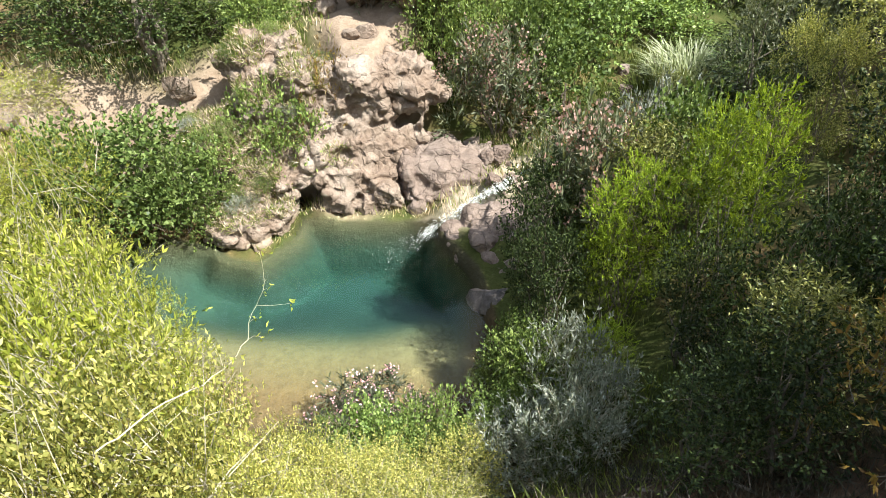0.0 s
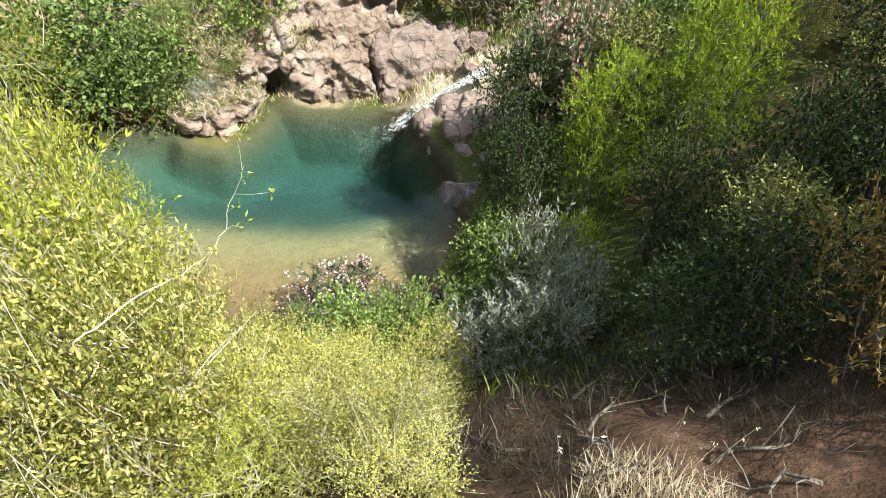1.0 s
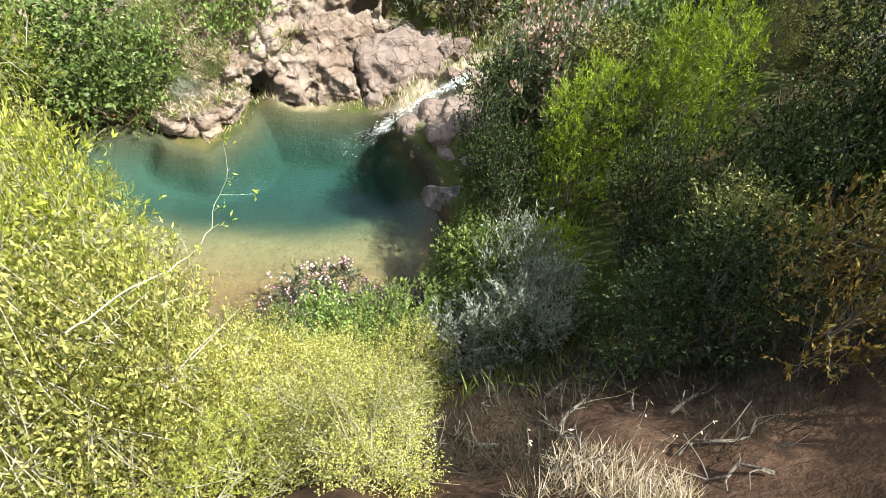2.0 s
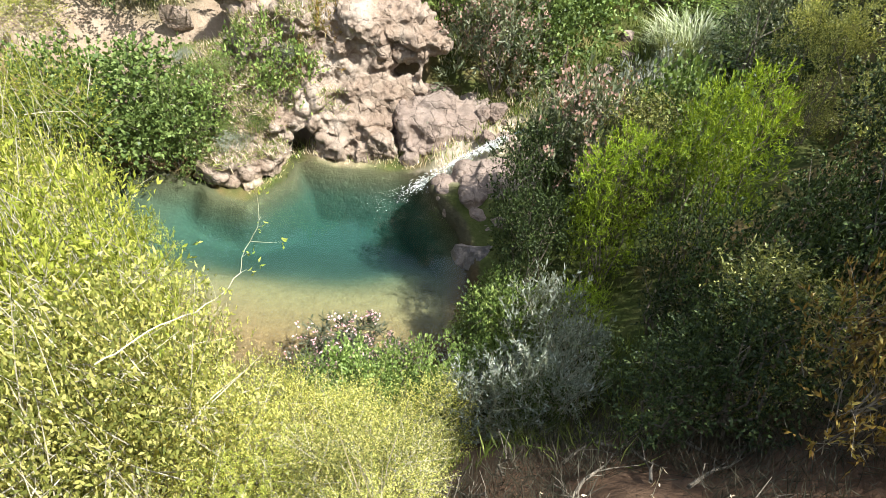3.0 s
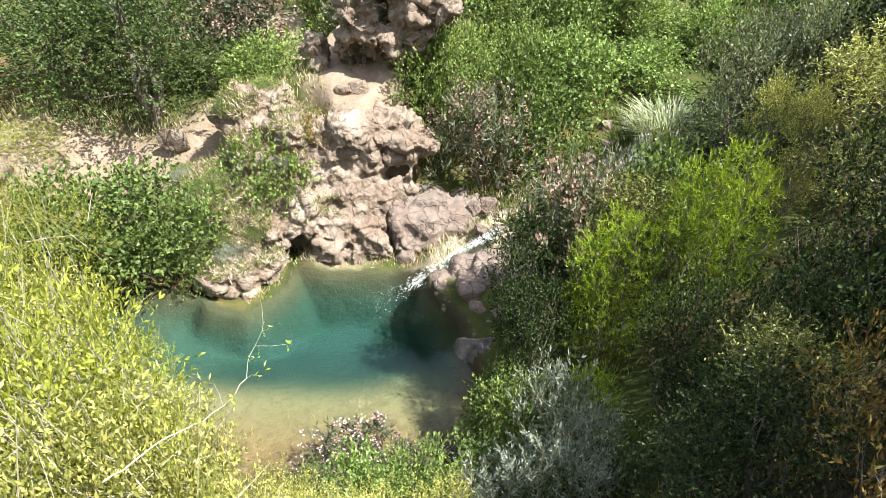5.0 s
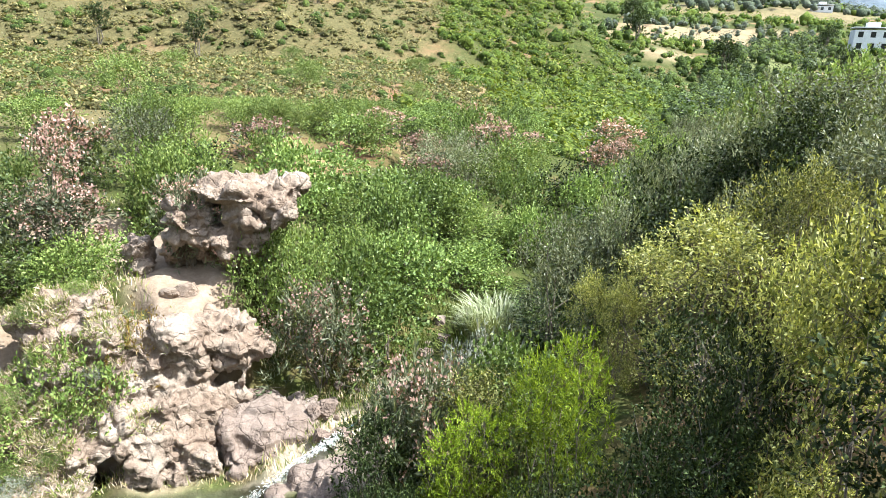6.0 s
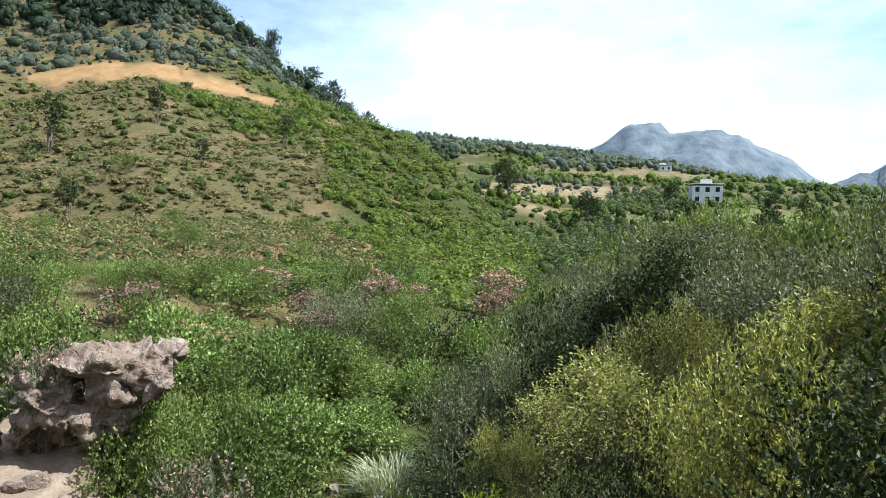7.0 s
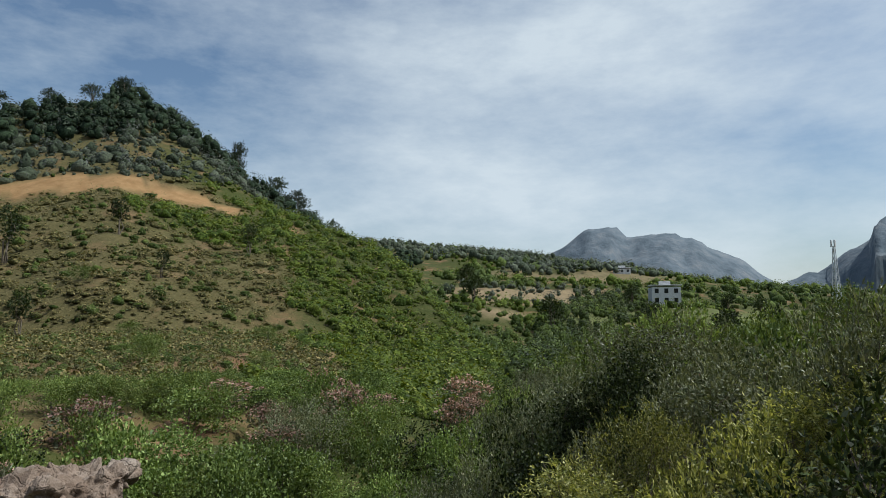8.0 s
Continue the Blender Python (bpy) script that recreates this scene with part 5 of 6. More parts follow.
def polar(rng, n, a0, a1, r0, r1):
    az, r = np.radians(rng.uniform(a0, a1, n)), r0 * (r1 / r0) ** rng.uniform(0, 1, n)
    return np.sin(az) * r, np.cos(az) * r, r


LEAF_SCRUB = leaf_material("green_scrub", (0.036, 0.06, 0.005), (0.095, 0.138, 0.010), (0.185, 0.22, 0.024), 0.6, 0.28)
LEAF_DRYSCRUB = leaf_material("dry_scrub", (0.045, 0.043, 0.012), (0.108, 0.098, 0.027), (0.20, 0.168, 0.055), 0.7, 0.22)
LEAF_PINE = leaf_material("pine_foliage", (0.022, 0.036, 0.018), (0.042, 0.062, 0.028), (0.07, 0.095, 0.042), 0.6, 0.15)
LEAF_GROVE = leaf_material("olive_grove", (0.03, 0.038, 0.022), (0.06, 0.07, 0.045), (0.11, 0.12, 0.085), 0.5, 0.15)
LEAF_HILLGRASS = leaf_material("dry_hill_grass", (0.08, 0.086, 0.03), (0.15, 0.148, 0.06), (0.25, 0.22, 0.10), 0.7, 0.25)
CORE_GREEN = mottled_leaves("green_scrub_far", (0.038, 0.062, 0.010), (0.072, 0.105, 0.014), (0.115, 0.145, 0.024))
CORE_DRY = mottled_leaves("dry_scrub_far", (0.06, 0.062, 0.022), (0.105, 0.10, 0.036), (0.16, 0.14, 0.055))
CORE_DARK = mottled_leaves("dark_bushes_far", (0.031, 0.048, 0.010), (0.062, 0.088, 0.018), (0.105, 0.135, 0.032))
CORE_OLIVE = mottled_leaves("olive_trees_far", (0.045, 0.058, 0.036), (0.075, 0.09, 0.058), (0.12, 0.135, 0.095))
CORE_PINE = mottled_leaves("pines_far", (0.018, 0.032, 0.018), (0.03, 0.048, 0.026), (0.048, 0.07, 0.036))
hr = np.random.default_rng(33)
x, y, r = polar(hr, 26000, -48, 24, 34, 265)
cd, side, _ = creek(x, y)
left = (side > 0)
soil_m = masks(x, y, x * 0)[1]
keep = left & (x < flank_edge(y) + 5) & (soil_m < 0.3) & (masks(x, y, x * 0)[8] < hr.uniform(0.3, 0.9, len(x))) & (vnoise(x * 0.09, y * 0.09, 6) > -0.75)
x, y, r = x[keep], y[keep], r[keep]
z = height(x, y)
hd, _, _ = near_line(x, y, HILL_LEFT)
green = (np.degrees(np.arctan2(x, y)) + 14 * vnoise(x * 0.04, y * 0.04, 2) > -17)
size = (0.38 + 0.0056 * r) * (0.45 + 1.75 * hr.uniform(0, 1, len(x)) ** 4)
pos = np.stack([x, y, z + size * 0.1], 1)
woods = (hd < 62 + 12 * vnoise(x * 0.03, y * 0.03, 3)) & (r > 130)
clumps("green_scrub", hr, pos[green & ~woods], size[green & ~woods], 26, LEAF_SCRUB, "low green scrub covering the hillside", "scrub", core=CORE_GREEN)
clumps("dry_scrub", hr, pos[~green & ~woods], size[~green & ~woods] * 0.78, 24, LEAF_DRYSCRUB, "low dry brownish scrub on the hillside", "scrub", 0.42, core=CORE_DRY)
clumps("hilltop_olives", hr, pos[woods], size[woods] * 1.1, 24, LEAF_GROVE, "grey-green trees below the hilltop", "trees", 0.9, core=CORE_OLIVE)
x, y, r = polar(hr, 60000, -48, 24, 34, 170)
keep = (creek(x, y)[1] > 0) & (x < flank_edge(y) + 5) & (masks(x, y, x * 0)[1] < hr.uniform(0.2, 1.12, len(x)))
x, y, r = x[keep], y[keep], r[keep]
size = (0.16 + 0.0028 * r) * hr.uniform(0.5, 1.3, len(x))
clumps("hill_grass", hr, np.stack([x, y, height(x, y) + size * 0.1], 1), size, 7, LEAF_HILLGRASS, "dry grass and herbs between the scrub on the hillside", "grass", 0.9)
x, y, r = polar(hr, 2100, -48, 20, 34, 180)
keep = (creek(x, y)[1] > 0) & (masks(x, y, x * 0)[1] < 0.3)
x, y, r = x[keep], y[keep], r[keep]
size = (0.36 + 0.0055 * r) * hr.uniform(0.6, 1.35, len(x))
clumps("dark_bushes", hr, np.stack([x, y, height(x, y) + size * 0.15], 1), size, 26, LEAF_MID, "darker green bushes dotted over the hillside", "scrub", 0.75, 0.4, core=CORE_DARK)
x, y, r = polar(hr, 2600, -44, 2, 150, 330)
hd, hz, _ = near_line(x, y, HILL_LEFT)
keep = (hd < 34) & (vnoise(x * 0.05, y * 0.05, 12) > -0.35)
x, y, r = x[keep], y[keep], r[keep]
size = hr.uniform(1.5, 3.1, len(x))
for lift in (1.0, 2.3):
    pos = np.stack([x + hr.normal(0, 0.4, len(x)), y, height(x, y) + lift * size * 0.8], 1)
    clumps("pine_wood", hr, pos, size * (1.15 if lift < 2 else 0.8), 26, LEAF_PINE, "dark pine wood along the hilltop", "trees", 1.0, core=CORE_PINE)
# valley trees and groves
x, y, r = polar(hr, 8500, -8, 42, 60, 700)
cd, side, zc = creek(x, y)
hd, _, _ = near_line(x, y, HILL_LEFT)
open_field = (vnoise(x * 0.016, y * 0.016, 15) > 0.12) & (r > 150)
hl, hlz, _ = near_line(x, y, HILL_LEFT)
keep = ((side < 0) | (x > flank_edge(y) + 3)) & ~(open_field & (hr.uniform(0, 1, len(x)) < 0.93)) & (masks(x, y, x * 0)[6] < 0.4) & (masks(x, y, x * 0)[7] < 0.4)
x, y, r = x[keep], y[keep], r[keep]
size = (0.4 + 1.25 * hr.uniform(0, 1, len(x)) ** 2) * (0.6 + 0.0046 * r)
pos = np.stack([x, y, height(x, y) + size * 0.35], 1)
dk = vnoise(x * 0.03, y * 0.03, 19) > 0.16
clumps("valley_trees", hr, pos[dk], size[dk] * 1.1, 22, LEAF_TREE, "dark trees across the valley floor", "trees", 1.0, core=CORE_DARK)
clumps("valley_scrub", hr, pos[~dk], size[~dk], 18, LEAF_SCRUB, "green bushes across the valley floor", "scrub", 0.9, core=CORE_GREEN)
far_c = CREEK[(np.hypot(CREEK[:, 0], CREEK[:, 1]) > 55) & (np.hypot(CREEK[:, 0], CREEK[:, 1]) < 230)]
pick = far_c[hr.integers(0, len(far_c), 620)]
x, y = pick[:, 0] + hr.uniform(1, 22, 620), pick[:, 1] + hr.normal(0, 4, 620)
r = np.hypot(x, y)
size = hr.uniform(0.8, 1.7, 620) * (0.7 + 0.003 * r)
pos = np.stack([x, y, height(x, y) + size * 0.5], 1)
dk = vnoise(x * 0.06, y * 0.06, 41) > -0.1
clumps("stream_trees", hr, pos[dk], size[dk], 60, LEAF_DARK, "dark trees along the stream up the valley", "trees", 1.0, 0.45, core=CORE_DARK)
clumps("stream_bushes", hr, pos[~dk], size[~dk] * 0.9, 50, LEAF_MID, "green bushes along the stream up the valley", "scrub", 0.9, 0.45, core=CORE_GREEN)
# rows of olive trees on the far hill
gx, gy = np.meshgrid(np.arange(-60, 330, 6.8), np.arange(290, 760, 8.0))
x, y = gx.ravel() + hr.normal(0, 1.4, gx.size), gy.ravel() + hr.normal(0, 1.4, gx.size)
hm, _, _ = near_line(x, y, HILL_MID)
keep = (hm < 230) & (masks(x, y, x * 0)[7] < 0.4) & (np.degrees(np.arctan2(x, y)) > -9) & (vnoise(x * 0.012, y * 0.012, 23) > -0.45)
x, y = x[keep], y[keep]
size = hr.uniform(1.9, 3.4, len(x))
clumps("olive_grove", hr, np.stack([x, y, height(x, y) + size * 0.7], 1), size * 1.15, 18, LEAF_GROVE, "olive trees in rows on the far hill", "trees", 0.9, core=CORE_OLIVE)

gx, gy = np.meshgrid(np.arange(0, 90, 6.5), np.arange(150, 250, 6.5))
x, y = gx.ravel() + 0.35 * gy.ravel() - 60 + hr.normal(0, 0.6, gx.size), gy.ravel() + hr.normal(0, 0.6, gx.size)
keep = masks(x, y, x * 0)[6] > 0.45
x, y = x[keep], y[keep]
size = hr.uniform(1.2, 1.8, len(x))
clumps("young_olive_grove", hr, np.stack([x, y, height(x, y) + size * 0.6], 1), size, 30, LEAF_GROVE, "rows of small olive trees on pale tilled soil", "trees", 0.9, core=CORE_OLIVE)

# ---- single trees on the slope and the ridge ----
kind("slope_tree", "small_tree", 51, 4.2, 2.2, LEAF_DARK, BARK, (0.13, 0.08), 3200, 9, 0.3, 8, 0.0, 0.32, 3, 0.3, "small round-crowned tree alone on the slope", "tree", trunk=0.07, thin=0)
kind("pine", "pine_tree", 52, 9.0, 6.5, LEAF_PINE, BARK, (0.26, 0.13), 6000, 14, 0.8, 8, 0.0, 0.35, 5, 0.3, "dark umbrella pine on the ridge", "tree", trunk=0.18, thin=0)
kind("valley_tree", "valley_tree", 53, 5.0, 4.0, LEAF_DARK, BARK, (0.24, 0.15), 3200, 16, 0.6, 8, 0.0, 0.1, 4, 0.3, "dark round tree on the valley side", "tree", trunk=0.12, thin=0)
for tx, ty, tw, th in ((-36.6, 65.6, 2.3, 4.4), (-54.5, 93.0, 4.2, 8.0), (-53.0, 72.5, 2.6, 4.6), (-30.0, 84.0, 2.0, 3.4), (-44.0, 104.0, 3.0, 5.5), (-25.0, 110.0, 3.0, 5.0)):
    put("slope_tree", tx, ty, tw, ground_z(tx, ty) + th)
for tx, ty, tw, th in ((-60.5, 237, 6.5, 10.5), (-88.0, 207, 7.0, 7.5), (-75.0, 216, 7.0, 8.0), (-31.0, 296, 8.0, 10.0), (-107, 200, 6, 6.5), (-46, 262, 9, 10), (-41, 270, 8, 9), (-121, 196, 7, 6.5), (-97, 205, 7, 6.5)):
    put("pine", tx, ty, tw, ground_z(tx, ty) + th)
for tx, ty, tw, th in ((-55.8, 223.5, 7.0, 67.9), (-46.9, 245.3, 10.0, 60.5), (-39.7, 254.3, 9.0, 57.1), (-28.7, 280.6, 9.0, 49.3), (-53.0, 239.6, 8.0, 58.0), (-35.5, 266.2, 8.0, 51.1)):
    put("pine", tx, ty, tw, th)
for tx, ty, tw, th in ((-4.5, 185, 8, 9), (16.3, 140, 5, 6), (29, 122, 5, 6), (52, 100, 5, 5), (105, 200, 5, 6), (60, 150, 5, 6), (90, 150, 7, 6), (20, 190, 6, 7), (70, 190, 5, 6), (110, 190, 6, 6)):
    put("valley_tree", tx, ty, tw, ground_z(tx, ty) + th)
for bx, by, bw, bh in ((-14.8, 39.4, 2.4, 1.9), (-21.2, 30.5, 2.6, 2.2), (-17.5, 47, 2.2, 1.3), (-9.0, 44, 2.0, 1.3), (-30, 50, 2.4, 1.4), (-24, 60, 2.4, 1.6), (-12, 60, 2.6, 1.6), (-38, 80, 3.0, 1.8)):
    put("far_mid", bx, by, bw, ground_z(bx, by) + bh)

# ---- house and masts across the valley ----
PLASTER = rough_material("weathered_plaster", [(0.3, (0.62, 0.61, 0.62)), (0.7, (0.80, 0.79, 0.80))], 0.6, 0.2)
DARK_GLASS, dgn, dgl, dgo = node_material("dark_window_glass")
dg = dgn.new("ShaderNodeBsdfPrincipled")
dg.inputs["Base Color"].default_value, dg.inputs["Roughness"].default_value = (0.02, 0.022, 0.026, 1), 0.15
dgl.new(dg.outputs["BSDF"], dgo.inputs["Surface"])
STEEL, stn, stl, sto = node_material("galvanised_steel")
sp = stn.new("ShaderNodeBsdfPrincipled")
sp.inputs["Base Color"].default_value, sp.inputs["Metallic"].default_value, sp.inputs["Roughness"].default_value = (0.55, 0.56, 0.58, 1), 0.6, 0.5
stl.new(sp.outputs["BSDF"], sto.inputs["Surface"])


def box_mesh(name, boxes, material, edge=0.0):
    """Blocks (centre, size) joined into one part."""
    bm = bmesh.new()
    for (cx, cy, cz), (lx, ly, lz) in boxes:
        made = bmesh.ops.create_cube(bm, size=1.0, matrix=Matrix.Translation((cx, cy, cz)) @ Matrix.Diagonal((lx, ly, lz, 1)))
        if edge:
            es = list({e for v in made["verts"] for e in v.link_edges})
            bmesh.ops.bevel(bm, geom=es, offset=edge, segments=1, affect="EDGES")
    me = bpy.data.meshes.new(name)
    bm.to_mesh(me)
    bm.free()
    me.materials.append(material)
    return me


def house(x, y, turn, wide, deep, storeys, cols, label):
    root = new("house")
    fh = 2.8
    tall = fh * storeys
    front = -deep / 2
    ow, oh = 1.2, 1.4
    xs = [(k + 0.5) / cols * wide - wide / 2 for k in range(cols)]
    boxes = [((0, 0.2, tall / 2 - 0.5), (wide, deep - 0.4, tall + 1.0))]
    # front wall in bands, leaving real openings
    for f in range(storeys):
        z0 = f * fh
        boxes.append(((0, front + 0.1, z0 + 0.5), (wide, 0.2, 1.0)))
        boxes.append(((0, front + 0.1, z0 + (1.0 + oh + fh) / 2), (wide, 0.2, fh - 1.0 - oh)))
        cuts = [-wide / 2] + [e for cx in xs for e in (cx - ow / 2, cx + ow / 2)] + [wide / 2]
        for a0, a1 in zip(cuts[::2], cuts[1::2]):
            boxes.append((((a0 + a1) / 2, front + 0.1, z0 + 1.0 + oh / 2), (a1 - a0, 0.2, oh)))
    part("wall", box_mesh("wall", boxes, PLASTER), root)
    part("roof", box_mesh("roof", [((0, 0, tall + 0.62), (wide + 0.4, deep + 0.4, 0.24))], PLASTER, 0.03), root)
    part("stair_head", box_mesh("stair_head", [((0, -deep * 0.1, tall + 1.3), (wide * 0.35, deep * 0.4, 1.2))], PLASTER, 0.03), root)
    for f in range(storeys):
        for cx in xs:
            part("window", box_mesh("window", [((cx, front + 0.21, f * fh + 1.0 + oh / 2), (ow, 0.06, oh))], DARK_GLASS), root)
    root.matrix_basis = pose(x, y, ground_z(x, y), 0, 0, turn)
    return tagged(root, label, "house")


house(80.8, 191.5, -12, 8.4, 6.5, 2, 3, "grey-white two-storey house among trees across the valley")
house(122.0, 345.0, -15, 9.0, 7.0, 1, 3, "small pale house on the far hillside")


def lattice_mast(name, x, y, tall, base, label):
    root = new(name)
    quads = []
    legs = [(-1, -1), (1, -1), (1, 1), (-1, 1)]
    levels = 9
    ring = [[np.array([sx * base * (1 - 0.8 * k / levels), sy * base * (1 - 0.8 * k / levels), tall * k / levels - 0.4]) for sx, sy in legs] for k in range(levels + 1)]
    for k in range(levels):
        for j in range(4):
            quads += tube([ring[k][j], ring[k + 1][j]], [0.13, 0.12], 4)
            quads += tube([ring[k][j], ring[k + 1][(j + 1) % 4]], [0.07, 0.07], 4)
            quads += tube([ring[k + 1][j], ring[k + 1][(j + 1) % 4]], [0.07, 0.07], 4)
    part("lattice", mesh_from("lattice", quads, len(quads), STEEL), root)
    for a in range(3):
        part("antenna", box_mesh("antenna", [((0.7 * math.cos(a * 2.1), 0.7 * math.sin(a * 2.1), tall + 0.6), (0.45, 0.45, 2.4))], PLASTER, 0.05), root)
    root.matrix_basis = pose(x, y, ground_z(x, y), 0, 0, 20)
    return tagged(root, label, "mast")


lattice_mast("radio_mast", 150.0, 211.5, 25.0, 1.3, "tall pale lattice radio mast on the valley side")


def wood_pole(x, y, tall):
    root = new("utility_pole")
    part("pole", mesh_from("pole", tube([(0, 0, -0.6), (0, 0, tall)], [0.22, 0.15], 8), 8, PLASTER), root)
    part("crossarm", box_mesh("crossarm", [((0, 0, tall - 0.5), (2.2, 0.16, 0.16))], STEEL, 0.02), root)
    root.matrix_basis = pose(x, y, ground_z(x, y), 0, 0, 10)
    return tagged(root, "pale concrete utility pole on the hillside", "pole", "utility poles")


for px, py, ph in ((-13.4, 300.0, 12.0), (-11.5, 301.0, 12.0)):
    wood_pole(px, py, ph)

# patterns of which nothing was planted
for ob, _, _, used in PATTERN.values():
    if not used:
        for o in (*ob.children_recursive, ob):
            bpy.data.objects.remove(o)

# ---- grass ----


def blades(name, rng, xy, tall, wide, material, label, lean=0.35):
    at = np.stack([xy[:, 0], xy[:, 1], height(xy[:, 0], xy[:, 1]) - 0.02], 1)
    q = leaves(rng, at, np.tile([0, 0, 1.0], (len(at), 1)), tall, wide, lean, 0.12)
    return tagged(new(name, mesh_from(name, q, len(q), material)), label, "grass", kind="stuff")


gr = np.random.default_rng(44)
# dry grass with the slope's shade put into its dark colours
LEAF_DRYGRASS = leaf_material("shade_dark_dry_grass", (0.025, 0.027, 0.012), (0.055, 0.052, 0.025), (0.09, 0.078, 0.042), 0.7, 0.15)
LEAF_GRASS = leaf_material("green_grass", (0.07, 0.10, 0.015), (0.13, 0.17, 0.03), (0.22, 0.25, 0.06), 0.6, 0.35)


def spread(rng, n, x0, x1, y0, y1, ok):
    x, y = rng.uniform(x0, x1, n), rng.uniform(y0, y1, n)
    keep = ok(x, y)
    return np.stack([x[keep], y[keep]], 1)


near_bank = spread(gr, 15000, -6, 2.5, 0.8, 7, lambda x, y: (np.hypot(x, y) > 2.6) & (x < 0.15 + 0.12 * y) & (pool_shore(x, y) > 0.1) & (creek(x, y)[1] < 0) & (vnoise(x * 1.3, y * 1.3, 3) > -0.5))
blades("bank_grass", gr, near_bank, 0.26, 0.014, LEAF_GRASS, "green grass and herbs on the near bank")
far_bank = spread(gr, 26000, -15, -3, 6.5, 16, lambda x, y: (pool_shore(x, y) > 0.1) & (creek(x, y)[1] > 0) & (masks(x, y, x)[1] < 0.75) & (vnoise(x * 0.9, y * 0.9, 3) > -0.1))
blades("dry_bank_grass", gr, far_bank, 0.2, 0.016, STRAW, "tufts of dry grass on the rock and the far bank")
stream_side = spread(gr, 9000, -4.5, 2.0, 10.2, 16, lambda x, y: (creek(x, y)[0] > 0.55) & (masks(x, y, x)[1] < 0.5) & (vnoise(x * 1.1, y * 1.1, 7) > -0.35))
blades("stream_grass", gr, stream_side, 0.3, 0.02, LEAF_GRASS, "fresh green grass beside the stream")
blades("far_bank_grass", gr, far_bank[::2] + 0.15, 0.24, 0.018, LEAF_GRASS, "green grass on the rock and the far bank")
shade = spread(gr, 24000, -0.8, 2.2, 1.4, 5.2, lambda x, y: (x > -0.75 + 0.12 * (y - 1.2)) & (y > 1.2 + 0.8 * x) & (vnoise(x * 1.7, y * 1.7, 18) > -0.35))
blades("dry_undergrowth", gr, shade, 0.24, 0.0045, LEAF_DRYGRASS, "dry grass and stalks on the slope, its shade put into their colour", 0.8)
long_straw = spread(gr, 700, -2.6, -0.6, 0.9, 1.9, lambda x, y: vnoise(x * 2.2, y * 2.2, 28) > -0.1)
blades("long_straw", gr, long_straw, 0.9, 0.006, STRAW, "long pale straw standing among the shrubs", 0.25)
straw_here = spread(gr, 3200, 0.05, 0.8, 1.3, 1.85, lambda x, y: (vnoise(x * 2.6, y * 2.6, 8) > 0.05))
blades("dry_grass", gr, straw_here, 0.13, 0.005, STRAW, "dry straw grass on bare reddish soil", 0.9)
pick = LEDGES[gr.choice(len(LEDGES), min(15000, len(LEDGES)))] + gr.normal(0, 0.02, (min(15000, len(LEDGES)), 3))
q = leaves(gr, pick, np.tile([0.1, -0.3, 0.8], (len(pick), 1)), 0.17, 0.016, 0.5, 0.2)
half = len(q) * 3 // 5
tagged(new("ledge_grass", mesh_from("ledge_grass", q[:half], half, LEAF_GRASS)), "green grass growing on the ledges of the outcrop", "grass", kind="stuff")
tagged(new("dry_ledge_grass", mesh_from("dry_ledge_grass", q[half:], len(q) - half, STRAW)), "dry grass hanging over the ledges of the outcrop", "grass", kind="stuff")


def reed_bed(name, x, y, n, wide, tall, material, label, seed):
    """Arching reeds from one clump."""
    z0 = ground_z(x, y) - 0.05
    rng = np.random.default_rng(seed)
    quads = []
    for _ in range(n):
        a, r = rng.uniform(0, 2 * math.pi), wide * math.sqrt(rng.uniform(0, 1))
        bx, by = x + math.cos(a) * r, y + math.sin(a) * r
        out = np.array([math.cos(a), math.sin(a), 0]) * rng.uniform(0.2, 0.9) + rng.normal(0, 0.2, 3) * [1, 1, 0]
        h = tall * rng.uniform(0.6, 1.1)
        side = unit(np.cross(out + [0, 0, 0.01], [0, 0, 1])) * 0.014
        pts = [np.array([bx, by, z0]) + out * h * 0.55 * u ** 2 + np.array([0, 0, h * (u - 0.35 * u ** 3)]) for u in (0, 0.35, 0.7, 1.0)]
        w = (1.0, 1.1, 0.8, 0.05)
        for k in range(3):
            quads.append([pts[k] - side * w[k], pts[k] + side * w[k], pts[k + 1] + side * w[k + 1], pts[k + 1] - side * w[k + 1]])
    return tagged(new(name, mesh_from(name, quads, len(quads), material)), label, "reeds", kind="stuff")


reed_bed("pale_reeds", -0.75, 14.3, 1000, 0.75, 1.35, LEAF_REED, "pale arching giant reeds by the stream", 3)
reed_bed("green_reeds", 0.9, 14.6, 800, 1.0, 1.2, LEAF_FIG, "green reeds in the stream bed", 4)
reed_bed("green_reeds", -1.2, 13.8, 300, 0.9, 0.8, LEAF_GRASS, "fresh green grass tuft by the stream", 5)

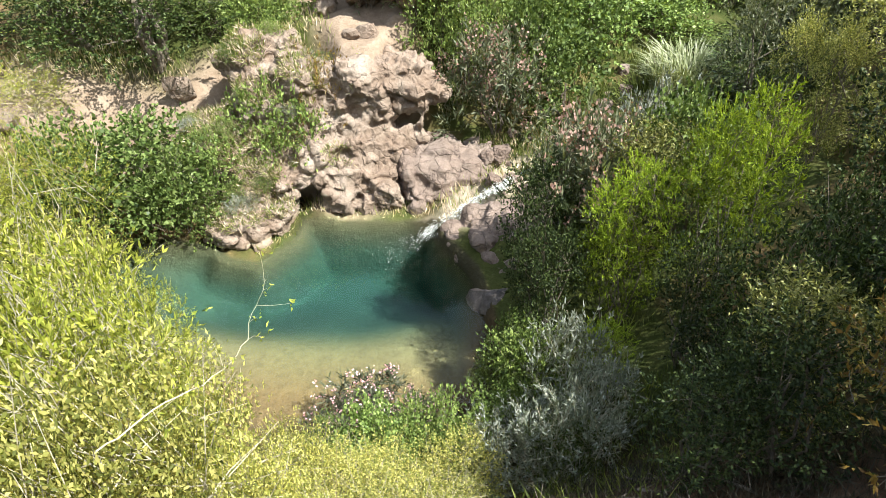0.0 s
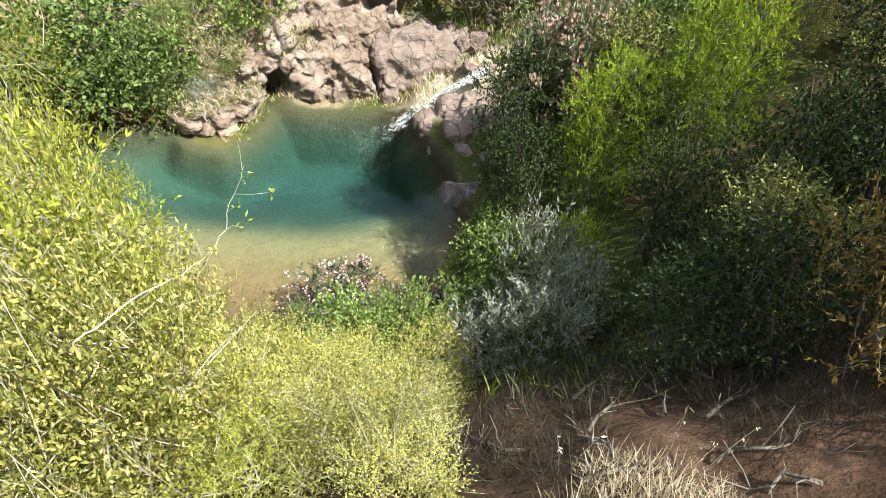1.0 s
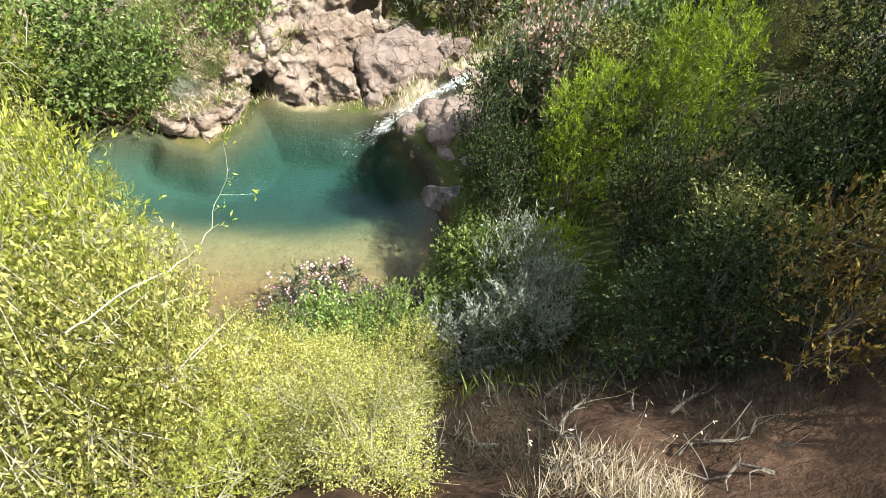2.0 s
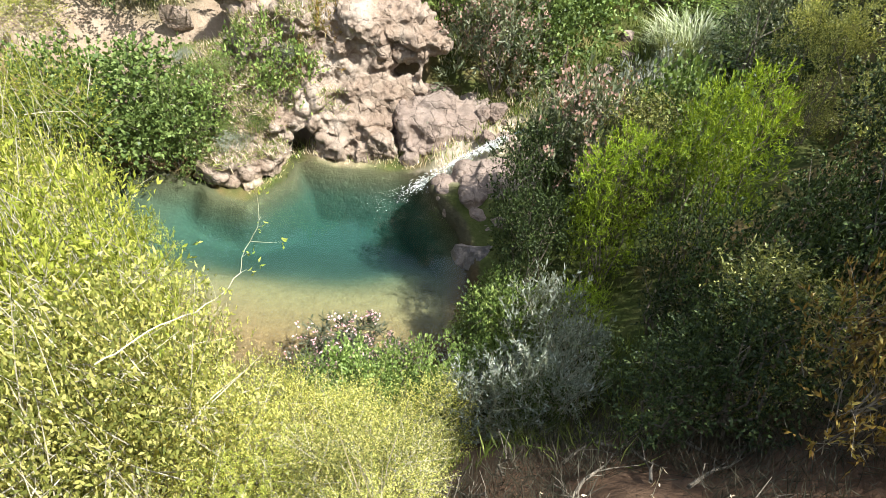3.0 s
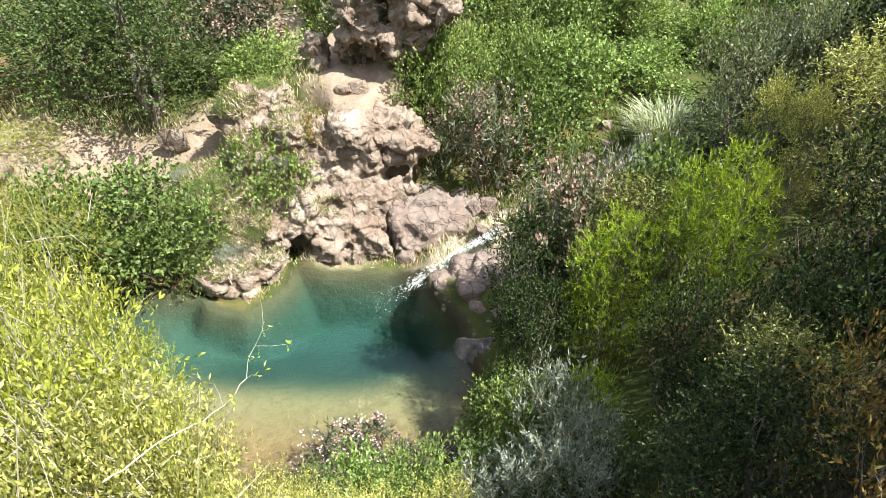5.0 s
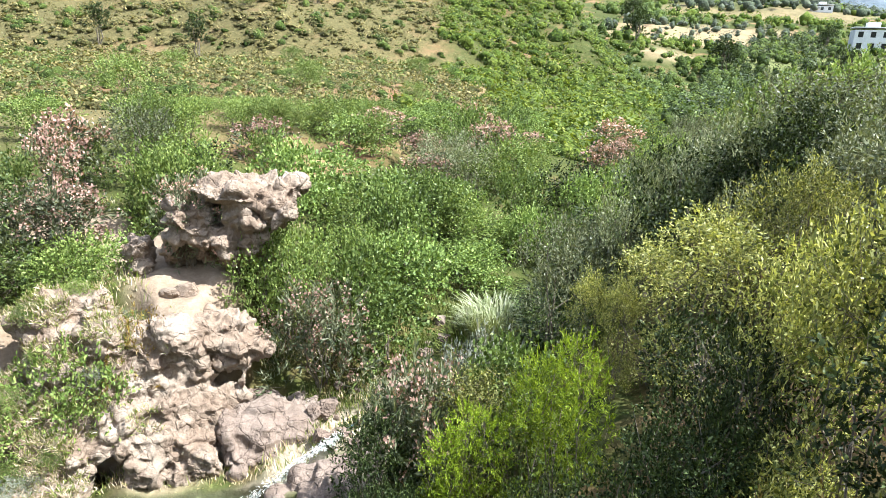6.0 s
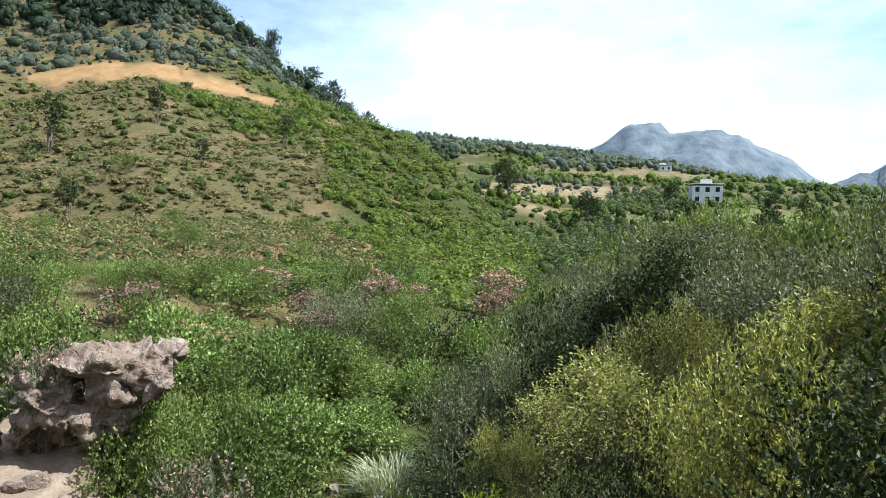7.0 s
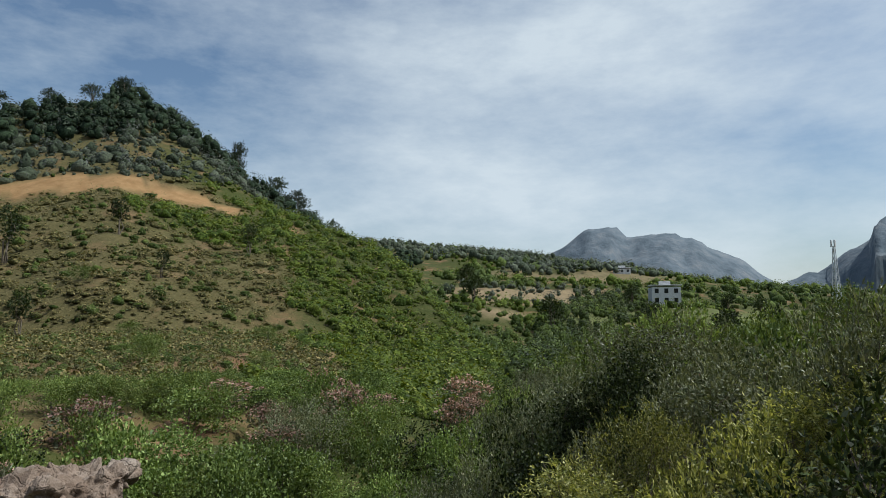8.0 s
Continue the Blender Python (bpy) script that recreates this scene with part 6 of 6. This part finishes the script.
# ---- single shoots, dead twigs and stalks near the camera ----


def shoot(name, pts, r0, bark, leaf_mat, rng, every, leaf, label, category):
    """One long stem with tufts of leaves along it."""
    root = new(name)
    dense = []
    for k in range(len(pts) - 1):
        dense += [np.array(pts[k]) + (np.array(pts[k + 1]) - np.array(pts[k])) * q / 3 + rng.normal(0, 0.004, 3) for q in range(3)]
    dense.append(np.array(pts[-1], float))
    n = len(dense)
    q = tube(dense, [r0 * (1 - 0.8 * i / (n - 1)) for i in range(n)], 6)
    at, way = [], []
    for i in range(3, n, every):
        side = unit(rng.normal(0, 1, 3) + np.array([0, 0, 0.6]))
        tip = dense[i] + side * rng.uniform(0.04, 0.13)
        q += tube([dense[i], (dense[i] + tip) / 2 + rng.normal(0, 0.005, 3), tip], [r0 * 0.3, r0 * 0.22, r0 * 0.12], 4)
        for _ in range(7):
            at.append(tip + rng.normal(0, 0.014, 3))
            way.append(side + rng.normal(0, 0.5, 3))
    part("stem", mesh_from(name + "_stem", q, len(q), bark), root)
    if leaf_mat is not None:
        lv = leaves(rng, np.array(at), np.array(way), leaf[0], leaf[1], 0.4)
        part("foliage", mesh_from(name + "_foliage", lv, len(lv), leaf_mat), root)
    return tagged(root, label, category)


tr_ = np.random.default_rng(71)
shoot("young_shoot", [(-1.34, 0.81, 5.98), (-1.35, 0.93, 5.93), (-1.34, 1.07, 5.91), (-1.32, 1.22, 5.84), (-1.30, 1.35, 5.84), (-1.29, 1.44, 5.87), (-1.29, 1.50, 5.95), (-1.27, 1.57, 6.02), (-1.27, 1.60, 6.05)],
      0.0034, BARK_PALE, LEAF_LIME, tr_, 2, (0.024, 0.010), "pale bare shoot with small fresh leaves over the water", "shoot")


def dead_branch(name, x, y, turn, length, rng, label):
    """A fallen forked branch lying on the slope."""
    root = new(name)
    quads = []
    c, s_ = math.cos(radians(turn)), math.sin(radians(turn))

    def on_ground(u, v, up):
        px, py = x + c * u - s_ * v, y + s_ * u + c * v
        return np.array([px, py, ground_z(px, py) + up])
    spine = [on_ground(length * k / 6, rng.normal(0, 0.03), 0.03 + 0.05 * math.sin(k)) for k in range(7)]
    quads += tube(spine, [0.012 * (1 - 0.12 * k) for k in range(7)], 6)
    for k in range(1, 6):
        for sd in (-1, 1):
            e = spine[k] + np.array([rng.normal(0, 0.08), rng.normal(0, 0.08), rng.uniform(0.03, 0.14)]) + (spine[-1] - spine[0]) * 0.15
            m_ = (spine[k] + e) / 2 + rng.normal(0, 0.02, 3)
            quads += tube([spine[k], m_, e], [0.005, 0.0035, 0.0015], 4)
    part("wood", mesh_from(name, quads, len(quads), BARK), root)["kind"] = "stuff"
    return tagged(root, label, "branch")


for bx, by, bt, bl in ((0.35, 1.75, 120, 0.6), (0.15, 2.15, 70, 0.7), (0.75, 1.95, 20, 0.5), (-0.15, 1.9, 160, 0.6), (0.55, 2.35, 100, 0.8), (1.1, 1.85, 200, 0.35), (0.0, 2.6, 40, 0.8), (0.4, 2.9, 150, 0.8),
                       (0.75, 2.3, 60, 0.8), (-0.3, 2.3, 100, 0.6), (0.9, 2.7, 130, 0.9), (-0.5, 1.6, 80, 0.5), (0.2, 1.6, 30, 0.5)):
    dead_branch("dead_branch", bx, by, bt, bl, tr_, "dry grey fallen branch on the shaded soil")


def oat_stalk(x, y, tall, lean, rng):
    """A dry grass stalk with hanging seed heads."""
    root = new("grass_stalk")
    z0 = ground_z(x, y)
    pts = [np.array([x, y, z0 - 0.02]) + np.array([lean[0], lean[1], 0]) * u ** 2 + np.array([0, 0, tall * u]) for u in np.linspace(0, 1, 7)]
    q = tube(pts, [0.0022 - 0.0002 * k for k in range(7)], 4)
    part("stalk", mesh_from("stalk", q, len(q), BARK_PALE), root)
    at = np.array([pts[k] + rng.normal(0, 0.006, 3) for k in (3, 4, 4, 5, 5, 6, 6)])
    lv = leaves(rng, at, np.tile([0.2, 0.1, -0.7], (len(at), 1)), 0.035, 0.009, 0.4, 0.1)
    part("seed_head", mesh_from("seed_head", lv, len(lv), STRAW), root)["kind"] = "stuff"
    return tagged(root, "dry wild oat stalk with pale seed heads", "grass stalk", "dry stalks")


for ox, oy, ot, ol in ((0.50, 1.74, 0.62, (-0.02, 0.05)), (0.14, 1.70, 0.38, (0.07, 0.04)), (0.08, 1.66, 0.30, (-0.05, 0.05)), (0.62, 1.78, 0.34, (0.05, 0.05)), (0.56, 1.80, 0.40, (0.09, 0.02)), (0.70, 1.85, 0.45, (0.10, 0.08)), (0.30, 1.68, 0.22, (0.05, 0.03))):
    oat_stalk(ox, oy, ot, ol, tr_)
